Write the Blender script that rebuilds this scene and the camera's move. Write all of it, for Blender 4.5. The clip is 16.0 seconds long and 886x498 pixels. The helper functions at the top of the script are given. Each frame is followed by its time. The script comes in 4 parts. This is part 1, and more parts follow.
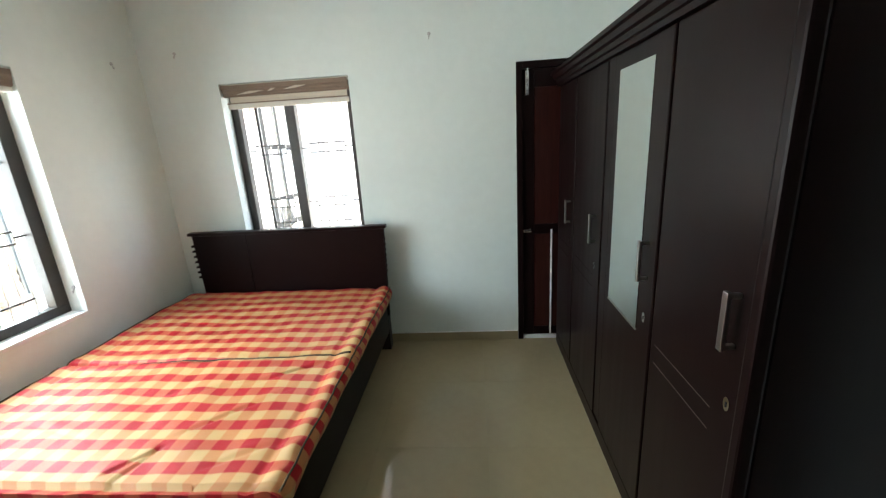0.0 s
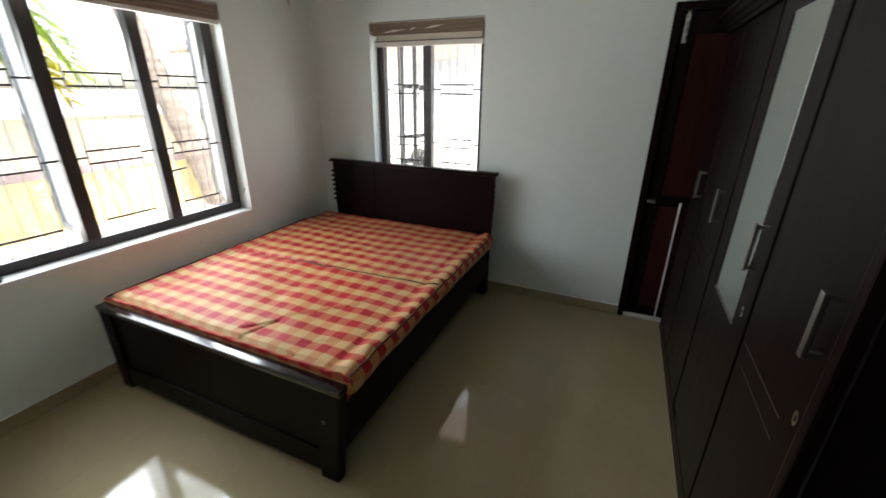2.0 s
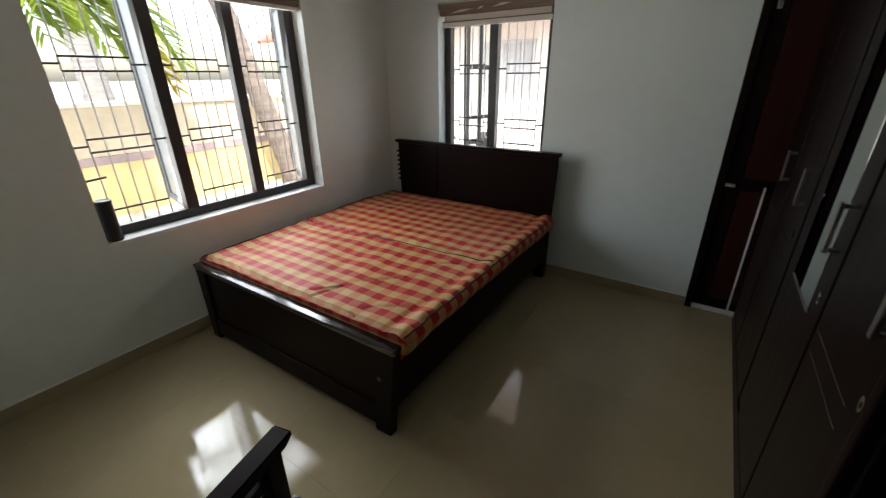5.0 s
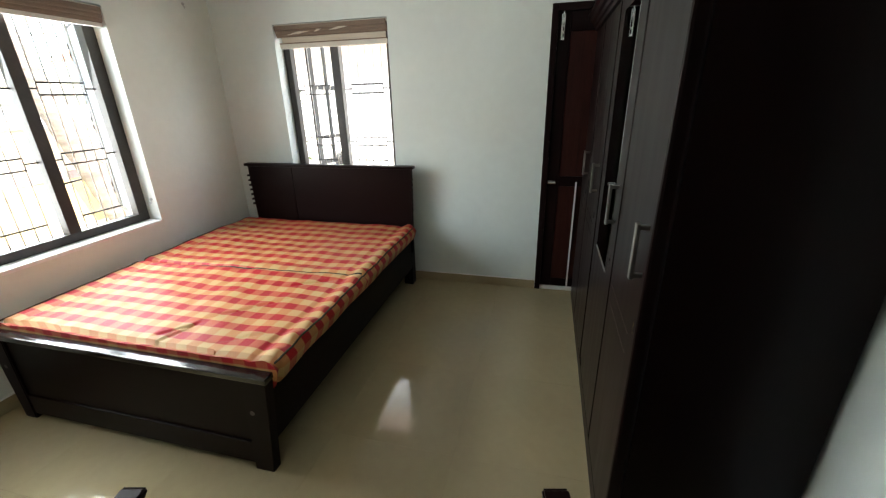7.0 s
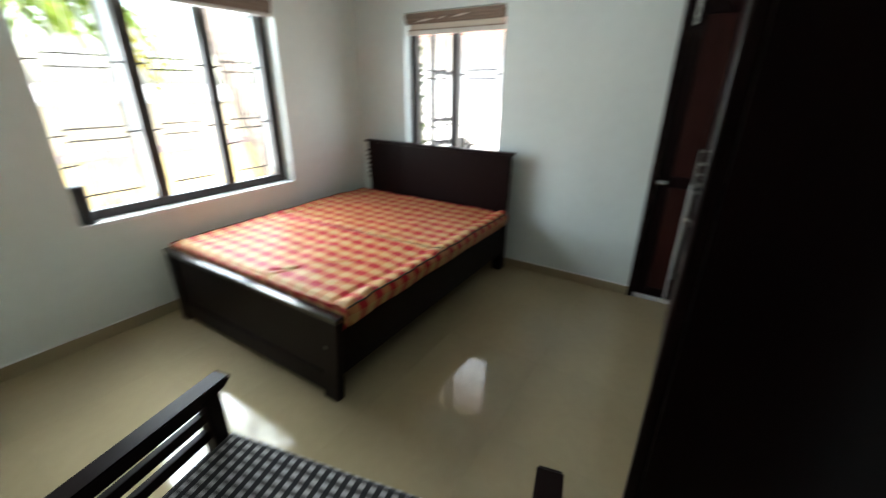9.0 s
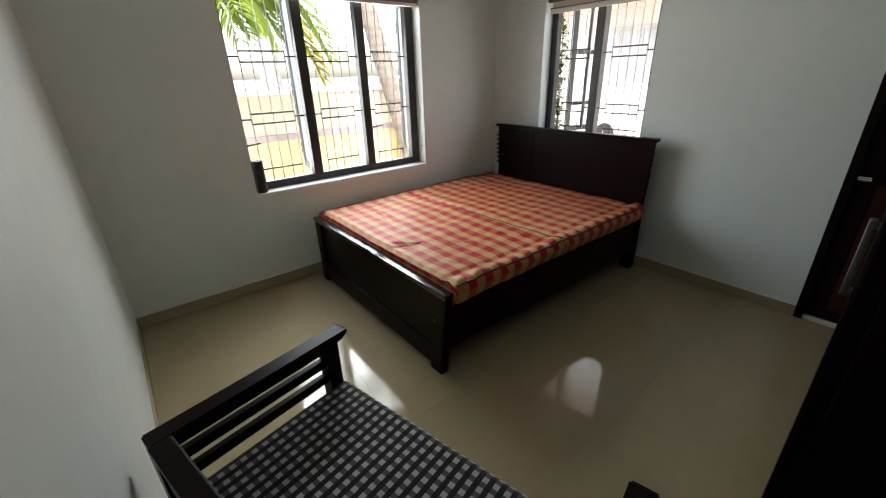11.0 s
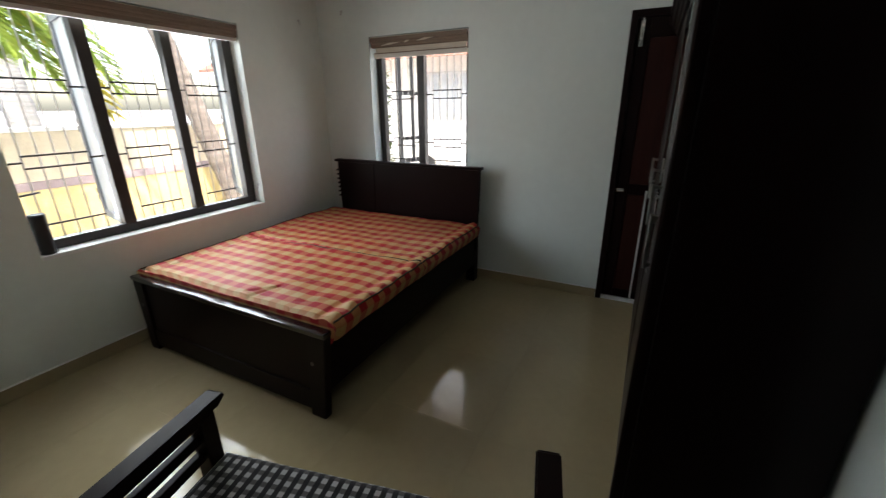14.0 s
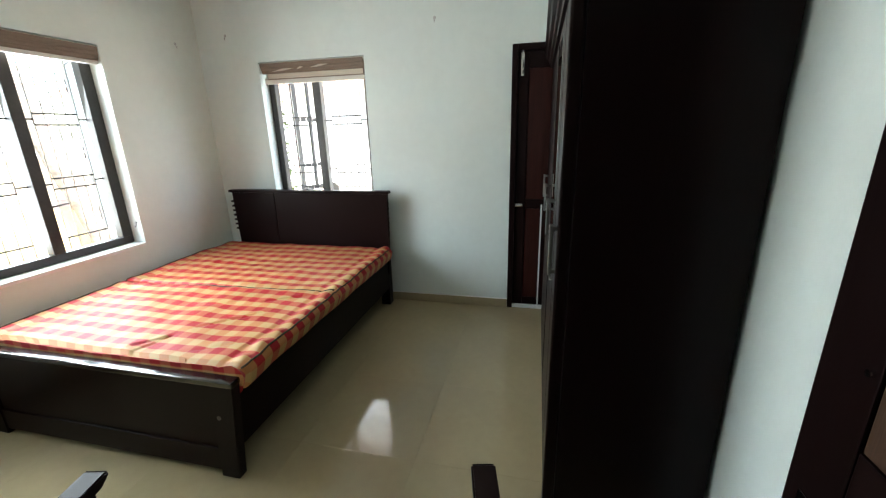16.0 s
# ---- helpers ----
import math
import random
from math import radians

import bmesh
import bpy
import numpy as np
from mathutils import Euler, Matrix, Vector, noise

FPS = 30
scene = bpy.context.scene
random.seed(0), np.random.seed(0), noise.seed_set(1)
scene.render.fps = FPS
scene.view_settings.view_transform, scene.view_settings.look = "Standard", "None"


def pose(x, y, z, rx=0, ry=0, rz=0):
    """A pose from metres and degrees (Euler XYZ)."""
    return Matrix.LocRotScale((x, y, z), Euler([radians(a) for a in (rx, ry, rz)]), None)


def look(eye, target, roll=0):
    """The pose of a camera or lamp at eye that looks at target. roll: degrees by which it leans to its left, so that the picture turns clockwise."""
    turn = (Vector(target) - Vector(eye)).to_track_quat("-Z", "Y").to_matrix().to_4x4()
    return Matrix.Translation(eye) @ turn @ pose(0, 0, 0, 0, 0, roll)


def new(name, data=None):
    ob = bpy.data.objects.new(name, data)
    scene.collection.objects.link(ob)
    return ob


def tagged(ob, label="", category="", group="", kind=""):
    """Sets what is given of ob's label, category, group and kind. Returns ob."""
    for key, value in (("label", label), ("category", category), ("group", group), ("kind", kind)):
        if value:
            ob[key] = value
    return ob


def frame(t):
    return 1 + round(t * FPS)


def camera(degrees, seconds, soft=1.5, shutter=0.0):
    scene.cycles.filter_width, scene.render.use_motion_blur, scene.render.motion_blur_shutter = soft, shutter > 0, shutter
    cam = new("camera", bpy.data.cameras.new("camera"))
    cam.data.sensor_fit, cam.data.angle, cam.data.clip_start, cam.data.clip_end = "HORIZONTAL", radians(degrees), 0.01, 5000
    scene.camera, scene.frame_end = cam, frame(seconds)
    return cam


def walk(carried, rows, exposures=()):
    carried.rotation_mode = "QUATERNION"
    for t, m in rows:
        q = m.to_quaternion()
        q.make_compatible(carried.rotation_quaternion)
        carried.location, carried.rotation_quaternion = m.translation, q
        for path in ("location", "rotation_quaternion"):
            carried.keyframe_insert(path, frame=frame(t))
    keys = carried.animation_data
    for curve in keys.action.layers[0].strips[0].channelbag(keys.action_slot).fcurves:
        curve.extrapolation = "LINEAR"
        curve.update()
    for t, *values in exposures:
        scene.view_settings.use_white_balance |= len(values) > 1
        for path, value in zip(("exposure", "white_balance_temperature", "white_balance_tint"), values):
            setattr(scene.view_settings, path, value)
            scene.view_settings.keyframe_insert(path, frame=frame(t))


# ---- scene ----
cam = camera(95.9, 16.0, 1.2, 0.6)
PATH = [
    (0, (2.374, -2.987, 1.607), (2.212, -1.065, 1.076), -3.5),
    (0.5, (2.417, -2.981, 1.6), (2.15, -1.094, 0.995), -2.9),
    (1, (2.466, -2.989, 1.589), (2.009, -1.16, 0.922), -2.4),
    (1.5, (2.527, -2.987, 1.583), (1.92, -1.2, 0.921), -1.0),
    (2, (2.554, -3.013, 1.578), (1.801, -1.31, 0.848), 0.6),
    (2.5, (2.599, -3.027, 1.571), (1.623, -1.458, 0.805), -0.8),
    (3, (2.574, -3.08, 1.547), (1.465, -1.613, 0.763), 0.3),
    (5.5, (2.649, -3.061, 1.544), (1.728, -1.474, 0.75), -1.4),
    (6, (2.688, -3.061, 1.539), (1.966, -1.365, 0.764), -1.8),
    (6.5, (2.72, -3.054, 1.531), (2.192, -1.275, 0.786), -2.1),
    (7, (2.721, -3.122, 1.536), (2.25, -1.316, 0.817), -1.4),
    (7.5, (2.759, -3.179, 1.528), (2.298, -1.368, 0.817), -0.5),
    (8, (2.802, -3.211, 1.532), (2.345, -1.4, 0.816), -0.4),
    (8.5, (2.874, -3.186, 1.541), (2.299, -1.398, 0.855), -0.4),
    (9, (2.95, -3.128, 1.507), (1.965, -1.56, 0.751), 0.5),
    (9.5, (3.001, -3.083, 1.482), (1.639, -1.889, 0.635), -0.9),
    (12, (2.996, -3.102, 1.486), (1.554, -1.967, 0.691), -1.7),
    (12.5, (2.962, -3.144, 1.491), (1.672, -1.854, 0.67), -1.5),
    (13, (2.938, -3.183, 1.497), (1.771, -1.745, 0.742), -1.2),
    (13.5, (2.928, -3.212, 1.497), (1.922, -1.637, 0.784), -1.1),
    (14, (2.924, -3.238, 1.496), (2.073, -1.557, 0.825), -0.5),
    (14.5, (2.923, -3.241, 1.494), (2.219, -1.489, 0.834), -0.2),
    (15, (2.924, -3.239, 1.488), (2.337, -1.441, 0.839), -0.8),
    (15.5, (2.918, -3.241, 1.49), (2.444, -1.397, 0.876), -1.6),
    (16, (2.912, -3.247, 1.497), (2.465, -1.383, 0.925), -1.5),
]
walk(cam, [(t, look(eye, target, roll)) for t, eye, target, roll in PATH],
     exposures=[(0, 4.00, 6500, 8), (0.8, 3.85, 6600, 9), (1.5, 3.45, 6600, 13), (2, 3.03, 6750, 14), (3, 2.75, 6900, 15), (5.5, 2.40, 6800, 16), (6.3, 2.80, 6700, 15), (7, 3.65, 6850, 11), (8.5, 3.90, 6450, 9), (9, 3.55, 6450, 10), (9.5, 3.15, 6800, 14), (12, 2.75, 6800, 15), (13, 2.65, 6750, 15), (14, 2.60, 6750, 15), (14.5, 2.85, 6700, 15), (15.2, 3.45, 6900, 11), (16, 3.95, 6500, 8)])

# ---- daylight ----
world = bpy.data.worlds.new("world")
scene.world = world
world.use_nodes = True
wn = world.node_tree.nodes
sky = wn.new("ShaderNodeTexSky")
sky.sky_type = 'NISHITA'
sky.sun_disc = False
sky.sun_elevation = radians(52.6)
sky.sun_rotation = radians(119)
sky.air_density = 1.2
sky.dust_density = 3.0
world.node_tree.links.new(sky.outputs[0], wn["Background"].inputs[0])
wn["Background"].inputs[1].default_value = 0.12

sun_data = bpy.data.lights.new("sun", 'SUN')
sun_data.energy = 1.35
sun_data.angle = radians(0.6)
sun_data.color = (1.0, 0.95, 0.87)
sun = new("sun", sun_data)
sun.matrix_world = look((9.0, -5.0, 13.5), (0, 0, 0))


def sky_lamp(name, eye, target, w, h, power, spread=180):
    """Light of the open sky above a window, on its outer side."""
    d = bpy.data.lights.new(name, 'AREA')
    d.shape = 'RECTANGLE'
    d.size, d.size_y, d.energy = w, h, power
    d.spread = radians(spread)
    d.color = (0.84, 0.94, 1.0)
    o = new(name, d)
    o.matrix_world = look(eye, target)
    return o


sky_lamp("window_daylight_west", (-0.205, -1.64, 1.41), (1.0, -1.64, 1.15), 1.42, 1.30, 4.4, 150)
sky_lamp("window_daylight_north", (1.045, 0.21, 1.50), (1.045, -1.0, 1.30), 0.88, 1.08, 0.35)
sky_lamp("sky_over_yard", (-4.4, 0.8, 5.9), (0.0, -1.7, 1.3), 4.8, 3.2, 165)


# ---- materials ----
def material(name, colour, rough=0.5, metal=0.0, coat=0.0, vary=0.12, scale=6.0, bump=0.0, bump_scale=60.0,
             stretch=(1, 1, 1), second=None, random_vary=0.0, spec=0.5, trans=0.0, rough_vary=0.0):
    m = bpy.data.materials.new(name)
    m.use_nodes = True
    n, l = m.node_tree.nodes, m.node_tree.links
    b = n["Principled BSDF"]
    b.inputs["Roughness"].default_value = rough
    b.inputs["Metallic"].default_value = metal
    b.inputs["Coat Weight"].default_value = coat
    b.inputs["Coat Roughness"].default_value = 0.12
    b.inputs["Specular IOR Level"].default_value = spec
    b.inputs["Transmission Weight"].default_value = trans
    tc = n.new("ShaderNodeTexCoord")
    mp = n.new("ShaderNodeMapping")
    mp.inputs["Scale"].default_value = stretch
    l.new(tc.outputs["Object"], mp.inputs[0])
    big = n.new("ShaderNodeTexNoise")
    big.inputs["Scale"].default_value = scale
    big.inputs["Detail"].default_value = 5
    small = n.new("ShaderNodeTexNoise")
    small.inputs["Scale"].default_value = scale * 9
    small.inputs["Detail"].default_value = 3
    l.new(mp.outputs[0], big.inputs[0])
    l.new(mp.outputs[0], small.inputs[0])
    mix = n.new("ShaderNodeMath")
    mix.operation = 'MULTIPLY_ADD'
    mix.inputs[1].default_value = 0.35
    l.new(small.outputs[0], mix.inputs[0])
    half = n.new("ShaderNodeMath")
    half.operation = 'MULTIPLY'
    half.inputs[1].default_value = 0.65
    l.new(big.outputs[0], half.inputs[0])
    l.new(half.outputs[0], mix.inputs[2])
    ramp = n.new("ShaderNodeValToRGB")
    c2 = second or tuple(c * (1 - 2 * vary) for c in colour)
    c1 = colour if second else tuple(min(1, c * (1 + vary)) for c in colour)
    ramp.color_ramp.elements[0].position, ramp.color_ramp.elements[0].color = 0.3, (*c2, 1)
    ramp.color_ramp.elements[1].position, ramp.color_ramp.elements[1].color = 0.7, (*c1, 1)
    l.new(mix.outputs[0], ramp.inputs[0])
    out = ramp.outputs[0]
    if random_vary:
        info = n.new("ShaderNodeObjectInfo")
        hsv = n.new("ShaderNodeHueSaturation")
        mr = n.new("ShaderNodeMapRange")
        mr.inputs[3].default_value, mr.inputs[4].default_value = 1 - random_vary, 1 + random_vary
        l.new(info.outputs["Random"], mr.inputs[0])
        l.new(mr.outputs[0], hsv.inputs["Value"])
        l.new(out, hsv.inputs["Color"])
        out = hsv.outputs[0]
    l.new(out, b.inputs["Base Color"])
    if rough_vary:
        rr = n.new("ShaderNodeMapRange")
        rr.inputs[1].default_value, rr.inputs[2].default_value = 0.3, 0.7
        rr.inputs[3].default_value, rr.inputs[4].default_value = max(0.0, rough - rough_vary), rough + rough_vary
        l.new(big.outputs[0], rr.inputs[0])
        l.new(rr.outputs[0], b.inputs["Roughness"])
    if bump:
        bn = n.new("ShaderNodeTexNoise")
        bn.inputs["Scale"].default_value = bump_scale
        bn.inputs["Detail"].default_value = 4
        l.new(mp.outputs[0], bn.inputs[0])
        bp = n.new("ShaderNodeBump")
        bp.inputs["Strength"].default_value = bump
        bp.inputs["Distance"].default_value = 0.01
        l.new(bn.outputs[0], bp.inputs["Height"])
        l.new(bp.outputs[0], b.inputs["Normal"])
    return m


PLASTER = material("wall_plaster", (0.765, 0.80, 0.74), 0.6, vary=0.03, scale=1.6, bump=0.12, bump_scale=28)
PALE_MINT = material("pale_mint_plaster", (0.735, 0.80, 0.765), 0.6, vary=0.03, scale=1.6, bump=0.12, bump_scale=28)
CEILING = material("ceiling_paint", (0.82, 0.82, 0.80), 0.7, vary=0.02, scale=2, bump=0.08, bump_scale=40)
REVEAL = material("gloss_paint", (0.82, 0.82, 0.80), 0.4, vary=0.04, scale=5, bump=0.1, bump_scale=30)
TILE = material("floor_tile", (0.395, 0.322, 0.190), 0.08, vary=0.05, scale=2.2, bump=0.012, bump_scale=9,
                random_vary=0.010, rough_vary=0.02, spec=0.42)
GROUT = material("grout", (0.37, 0.325, 0.225), 0.8, scale=20)
SKIRT = material("skirting_tile", (0.395, 0.322, 0.195), 0.25, vary=0.05, scale=4)
WOOD = material("espresso_wood", (0.0088, 0.0036, 0.0036), 0.33, vary=0.10, scale=2, stretch=(9, 9, 0.8),
                bump=0.008, bump_scale=14, rough_vary=0.03, spec=0.10)
WOOD_X = material("espresso_wood_across", (0.0088, 0.0036, 0.0036), 0.34, vary=0.03, scale=2, stretch=(0.8, 9, 9),
                  bump=0.0, bump_scale=30, spec=0.09)
WOOD_Y = material("espresso_wood_along", (0.0088, 0.0036, 0.0036), 0.34, vary=0.03, scale=2, stretch=(9, 0.8, 9),
                  bump=0.0, bump_scale=30, spec=0.09)
POLISHED = material("polished_espresso_wood", (0.008, 0.005, 0.0048), 0.13, vary=0.1, scale=2, stretch=(0.8, 9, 9), spec=0.7, rough_vary=0.04, coat=0.3)
MAHOGANY = material("red_brown_wood", (0.036, 0.008, 0.006), 0.42, vary=0.3, scale=3, stretch=(9, 9, 0.7),
                    bump=0.05, bump_scale=30, spec=0.2)
BROWN_PANEL = material("brown_wood_panel", (0.075, 0.036, 0.020), 0.4, vary=0.25, scale=3, stretch=(9, 9, 0.7),
                       bump=0.05, bump_scale=30)
FRAME = material("window_frame_paint", (0.040, 0.033, 0.029), 0.45, vary=0.2, scale=8, bump=0.05, bump_scale=80)
GRILLE = material("grille_steel", (0.05, 0.045, 0.04), 0.5, metal=0.0, vary=0.2, scale=20)
SHUTTER = material("shutter_aluminium", (0.24, 0.26, 0.275), 0.45, vary=0.15, scale=9)
CASEMENT = material("grey_casement_paint", (0.035, 0.034, 0.032), 0.5, vary=0.15, scale=9)
ROD = material("pale_grille_rod", (0.72, 0.70, 0.66), 0.5, vary=0.1, scale=20)
STEEL = material("brushed_steel", (0.55, 0.54, 0.52), 0.28, metal=1.0, vary=0.08, scale=14, stretch=(6, 6, 0.5))
CHROME = material("chrome", (0.75, 0.75, 0.75), 0.12, metal=1.0, vary=0.05, scale=10)
MIRROR = material("mirror_silver", (0.66, 0.70, 0.68), 0.01, metal=1.0, vary=0.01, scale=3)
GLASS = material("clear_glass", (0.95, 0.97, 0.96), 0.0, vary=0.0, scale=2, trans=1.0)
PALE_GLASS = material("frosted_glass", (0.82, 0.86, 0.87), 0.35, vary=0.03, scale=3, trans=0.6)
BLIND = material("brown_blind_fabric", (0.225, 0.155, 0.108), 0.6, vary=0.12, scale=4, stretch=(1, 1, 30), bump=0.3, bump_scale=30)
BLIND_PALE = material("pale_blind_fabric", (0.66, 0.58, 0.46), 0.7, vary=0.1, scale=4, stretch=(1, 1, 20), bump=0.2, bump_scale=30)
RAIL = material("cream_rail", (0.70, 0.66, 0.58), 0.45, vary=0.05, scale=8)
BLACK = material("black_plastic", (0.016, 0.016, 0.017), 0.45, vary=0.2, scale=30, bump=0.2, bump_scale=300)
WHITE = material("white_strip", (0.80, 0.79, 0.76), 0.4, vary=0.05, scale=10)
GREY = material("grey_plastic", (0.55, 0.55, 0.53), 0.5, vary=0.1, scale=30)
PIPING = material("olive_piping", (0.075, 0.048, 0.020), 0.8, vary=0.3, scale=40, bump=0.3, bump_scale=200)
SEAM = material("dark_olive_line", (0.045, 0.028, 0.014), 0.85, vary=0.3, scale=60)
DULL = material("dull_bolt_cap", (0.09, 0.085, 0.08), 0.5, vary=0.1, scale=40)
SLAT = material("bare_plywood", (0.16, 0.10, 0.06), 0.6, vary=0.2, scale=5, stretch=(0.6, 8, 8))
CREAM_WALL = material("cream_masonry_paint", (0.63, 0.56, 0.42), 0.8, vary=0.12, scale=1.2, bump=0.3, bump_scale=30)
YELLOW_WALL = material("yellow_masonry_paint", (0.62, 0.52, 0.25), 0.8, vary=0.14, scale=1.1, bump=0.3, bump_scale=30)
MAUVE = material("mauve_masonry_band", (0.36, 0.29, 0.30), 0.8, vary=0.15, scale=3, bump=0.2)
GROUND = material("sandy_yard", (0.48, 0.455, 0.41), 0.9, vary=0.25, scale=1.4, bump=0.6, bump_scale=14)
BARK_GREY = material("grey_palm_bark", (0.26, 0.26, 0.25), 0.9, vary=0.25, scale=2, stretch=(1, 1, 9), bump=0.8, bump_scale=12)
BARK = material("palm_bark", (0.21, 0.18, 0.155), 0.9, vary=0.3, scale=2, stretch=(1, 1, 9), bump=0.8, bump_scale=12)


def leaf_material(name, colour, second):
    """Thin leaf: part of the light goes through it."""
    m = material(name, colour, 0.5, scale=3, second=second)
    n, l = m.node_tree.nodes, m.node_tree.links
    b, out = n["Principled BSDF"], n["Material Output"]
    tr = n.new("ShaderNodeBsdfTranslucent")
    mx = n.new("ShaderNodeMixShader")
    mx.inputs[0].default_value = 0.5
    l.new(b.inputs["Base Color"].links[0].from_socket, tr.inputs[0])
    l.new(b.outputs[0], mx.inputs[1])
    l.new(tr.outputs[0], mx.inputs[2])
    l.new(mx.outputs[0], out.inputs[0])
    return m


FROND = leaf_material("palm_leaf", (0.30, 0.40, 0.07), (0.18, 0.27, 0.04))
FROND_DRY = leaf_material("yellow_palm_leaf", (0.42, 0.34, 0.02), (0.26, 0.24, 0.02))
SHRUB_LEAF = leaf_material("shrub_leaf", (0.075, 0.11, 0.02), (0.02, 0.035, 0.01))
HOUSE_WHITE = material("white_masonry_paint", (0.80, 0.80, 0.77), 0.8, vary=0.06, scale=1.5, bump=0.2, bump_scale=25)
ROOF = material("terracotta_eave", (0.42, 0.20, 0.14), 0.8, vary=0.2, scale=5, bump=0.4, bump_scale=20)
SLATE = material("grey_louvre", (0.44, 0.46, 0.47), 0.6, vary=0.15, scale=6)


def stripes(n, l, sock, pitch, share, phase):
    """1 on the coloured yarns along one direction of the cloth, 0 between them, with a slightly soft edge."""
    a = n.new("ShaderNodeMath")
    a.operation = 'MULTIPLY_ADD'
    a.inputs[1].default_value, a.inputs[2].default_value = 1.0 / pitch, phase
    l.new(sock, a.inputs[0])
    f = n.new("ShaderNodeMath")
    f.operation = 'PINGPONG'
    f.inputs[1].default_value = 0.5
    l.new(a.outputs[0], f.inputs[0])
    s = n.new("ShaderNodeMapRange")
    s.interpolation_type = 'SMOOTHSTEP'
    s.inputs[1].default_value = 0.5 * (1 - share) - 0.03
    s.inputs[2].default_value = 0.5 * (1 - share) + 0.03
    l.new(f.outputs[0], s.inputs[0])
    return s.outputs[0]


def check_cloth(name, pitch_u, pitch_v, colours, share_u=0.5, share_v=0.5, phase_u=0.0, phase_v=0.0, wobble=0.006, bump=0.25, sheen=0.2, rough=0.85, spec=0.10):
    """Woven check cloth on UVs in metres: colours are neither, u only, v only, both."""
    m = bpy.data.materials.new(name)
    m.use_nodes = True
    n, l = m.node_tree.nodes, m.node_tree.links
    b = n["Principled BSDF"]
    b.inputs["Roughness"].default_value = rough
    b.inputs["Sheen Weight"].default_value = sheen
    b.inputs["Specular IOR Level"].default_value = spec
    uv = n.new("ShaderNodeUVMap")
    uv.uv_map = "cloth"
    wob = n.new("ShaderNodeTexNoise")
    wob.inputs["Scale"].default_value = 5
    l.new(uv.outputs[0], wob.inputs[0])
    off = n.new("ShaderNodeVectorMath")
    off.operation = 'MULTIPLY_ADD'
    off.inputs[1].default_value = (wobble * 2, wobble * 2, 0)
    l.new(wob.outputs[1], off.inputs[0])
    l.new(uv.outputs[0], off.inputs[2])
    sep = n.new("ShaderNodeSeparateXYZ")
    l.new(off.outputs[0], sep.inputs[0])
    su = stripes(n, l, sep.outputs[0], pitch_u, share_u, phase_u)
    sv = stripes(n, l, sep.outputs[1], pitch_v, share_v, phase_v)
    rows = []
    for c0, c1 in ((colours[0], colours[1]), (colours[2], colours[3])):
        mx = n.new("ShaderNodeMix")
        mx.data_type = 'RGBA'
        mx.inputs[6].default_value, mx.inputs[7].default_value = (*c0, 1), (*c1, 1)
        l.new(su, mx.inputs[0])
        rows.append(mx.outputs[2])
    mx = n.new("ShaderNodeMix")
    mx.data_type = 'RGBA'
    l.new(sv, mx.inputs[0])
    l.new(rows[0], mx.inputs[6])
    l.new(rows[1], mx.inputs[7])
    fade = n.new("ShaderNodeTexNoise")
    fade.inputs["Scale"].default_value = 3.5
    fade.inputs["Detail"].default_value = 6
    l.new(uv.outputs[0], fade.inputs[0])
    mr = n.new("ShaderNodeMapRange")
    mr.inputs[3].default_value, mr.inputs[4].default_value = 0.82, 1.15
    l.new(fade.outputs[0], mr.inputs[0])
    hsv = n.new("ShaderNodeHueSaturation")
    l.new(mr.outputs[0], hsv.inputs["Value"])
    l.new(mx.outputs[2], hsv.inputs["Color"])
    l.new(hsv.outputs[0], b.inputs["Base Color"])
    weave = n.new("ShaderNodeTexNoise")
    weave.inputs["Scale"].default_value = 380
    l.new(uv.outputs[0], weave.inputs[0])
    bp = n.new("ShaderNodeBump")
    bp.inputs["Strength"].default_value = bump
    bp.inputs["Distance"].default_value = 0.003
    l.new(weave.outputs[0], bp.inputs["Height"])
    l.new(bp.outputs[0], b.inputs["Normal"])
    return m


RED_CHECK = check_cloth("red_yellow_check", 0.112, 0.1105,
                        ((0.555, 0.352, 0.152), (0.53, 0.235, 0.088), (0.50, 0.105, 0.053), (0.415, 0.0085, 0.016)),
                        share_u=0.5, share_v=0.50, phase_u=0.03, phase_v=0.581, wobble=0.010, sheen=0.0, rough=0.50, spec=0.24)
BLACK_CHECK = check_cloth("black_white_check", 0.035, 0.035,
                          ((0.36, 0.35, 0.34), (0.011, 0.010, 0.011), (0.075, 0.070, 0.067), (0.007, 0.007, 0.008)),
                          share_u=0.5, share_v=0.5, wobble=0.002)


# ---- mesh helpers ----
def box(bm, x0, x1, y0, y1, z0, z1, bevel=0.0, m=None):
    """A box between two corners, with bevelled edges where bevel is given, moved by m."""
    mat = Matrix.Translation(((x0 + x1) / 2, (y0 + y1) / 2, (z0 + z1) / 2)) @ Matrix.Diagonal((abs(x1 - x0), abs(y1 - y0), abs(z1 - z0), 1))
    r = bmesh.ops.create_cube(bm, size=1.0, matrix=mat)
    vs = r["verts"]
    if bevel > 0:
        es = list({e for v in vs for e in v.link_edges})
        rb = bmesh.ops.bevel(bm, geom=es, offset=bevel, segments=2, affect='EDGES', profile=0.6)
        vs = list({v for f in rb["faces"] for v in f.verts} | {v for v in vs if v.is_valid})
    if m is not None:
        bmesh.ops.transform(bm, matrix=m, verts=vs)
    return vs


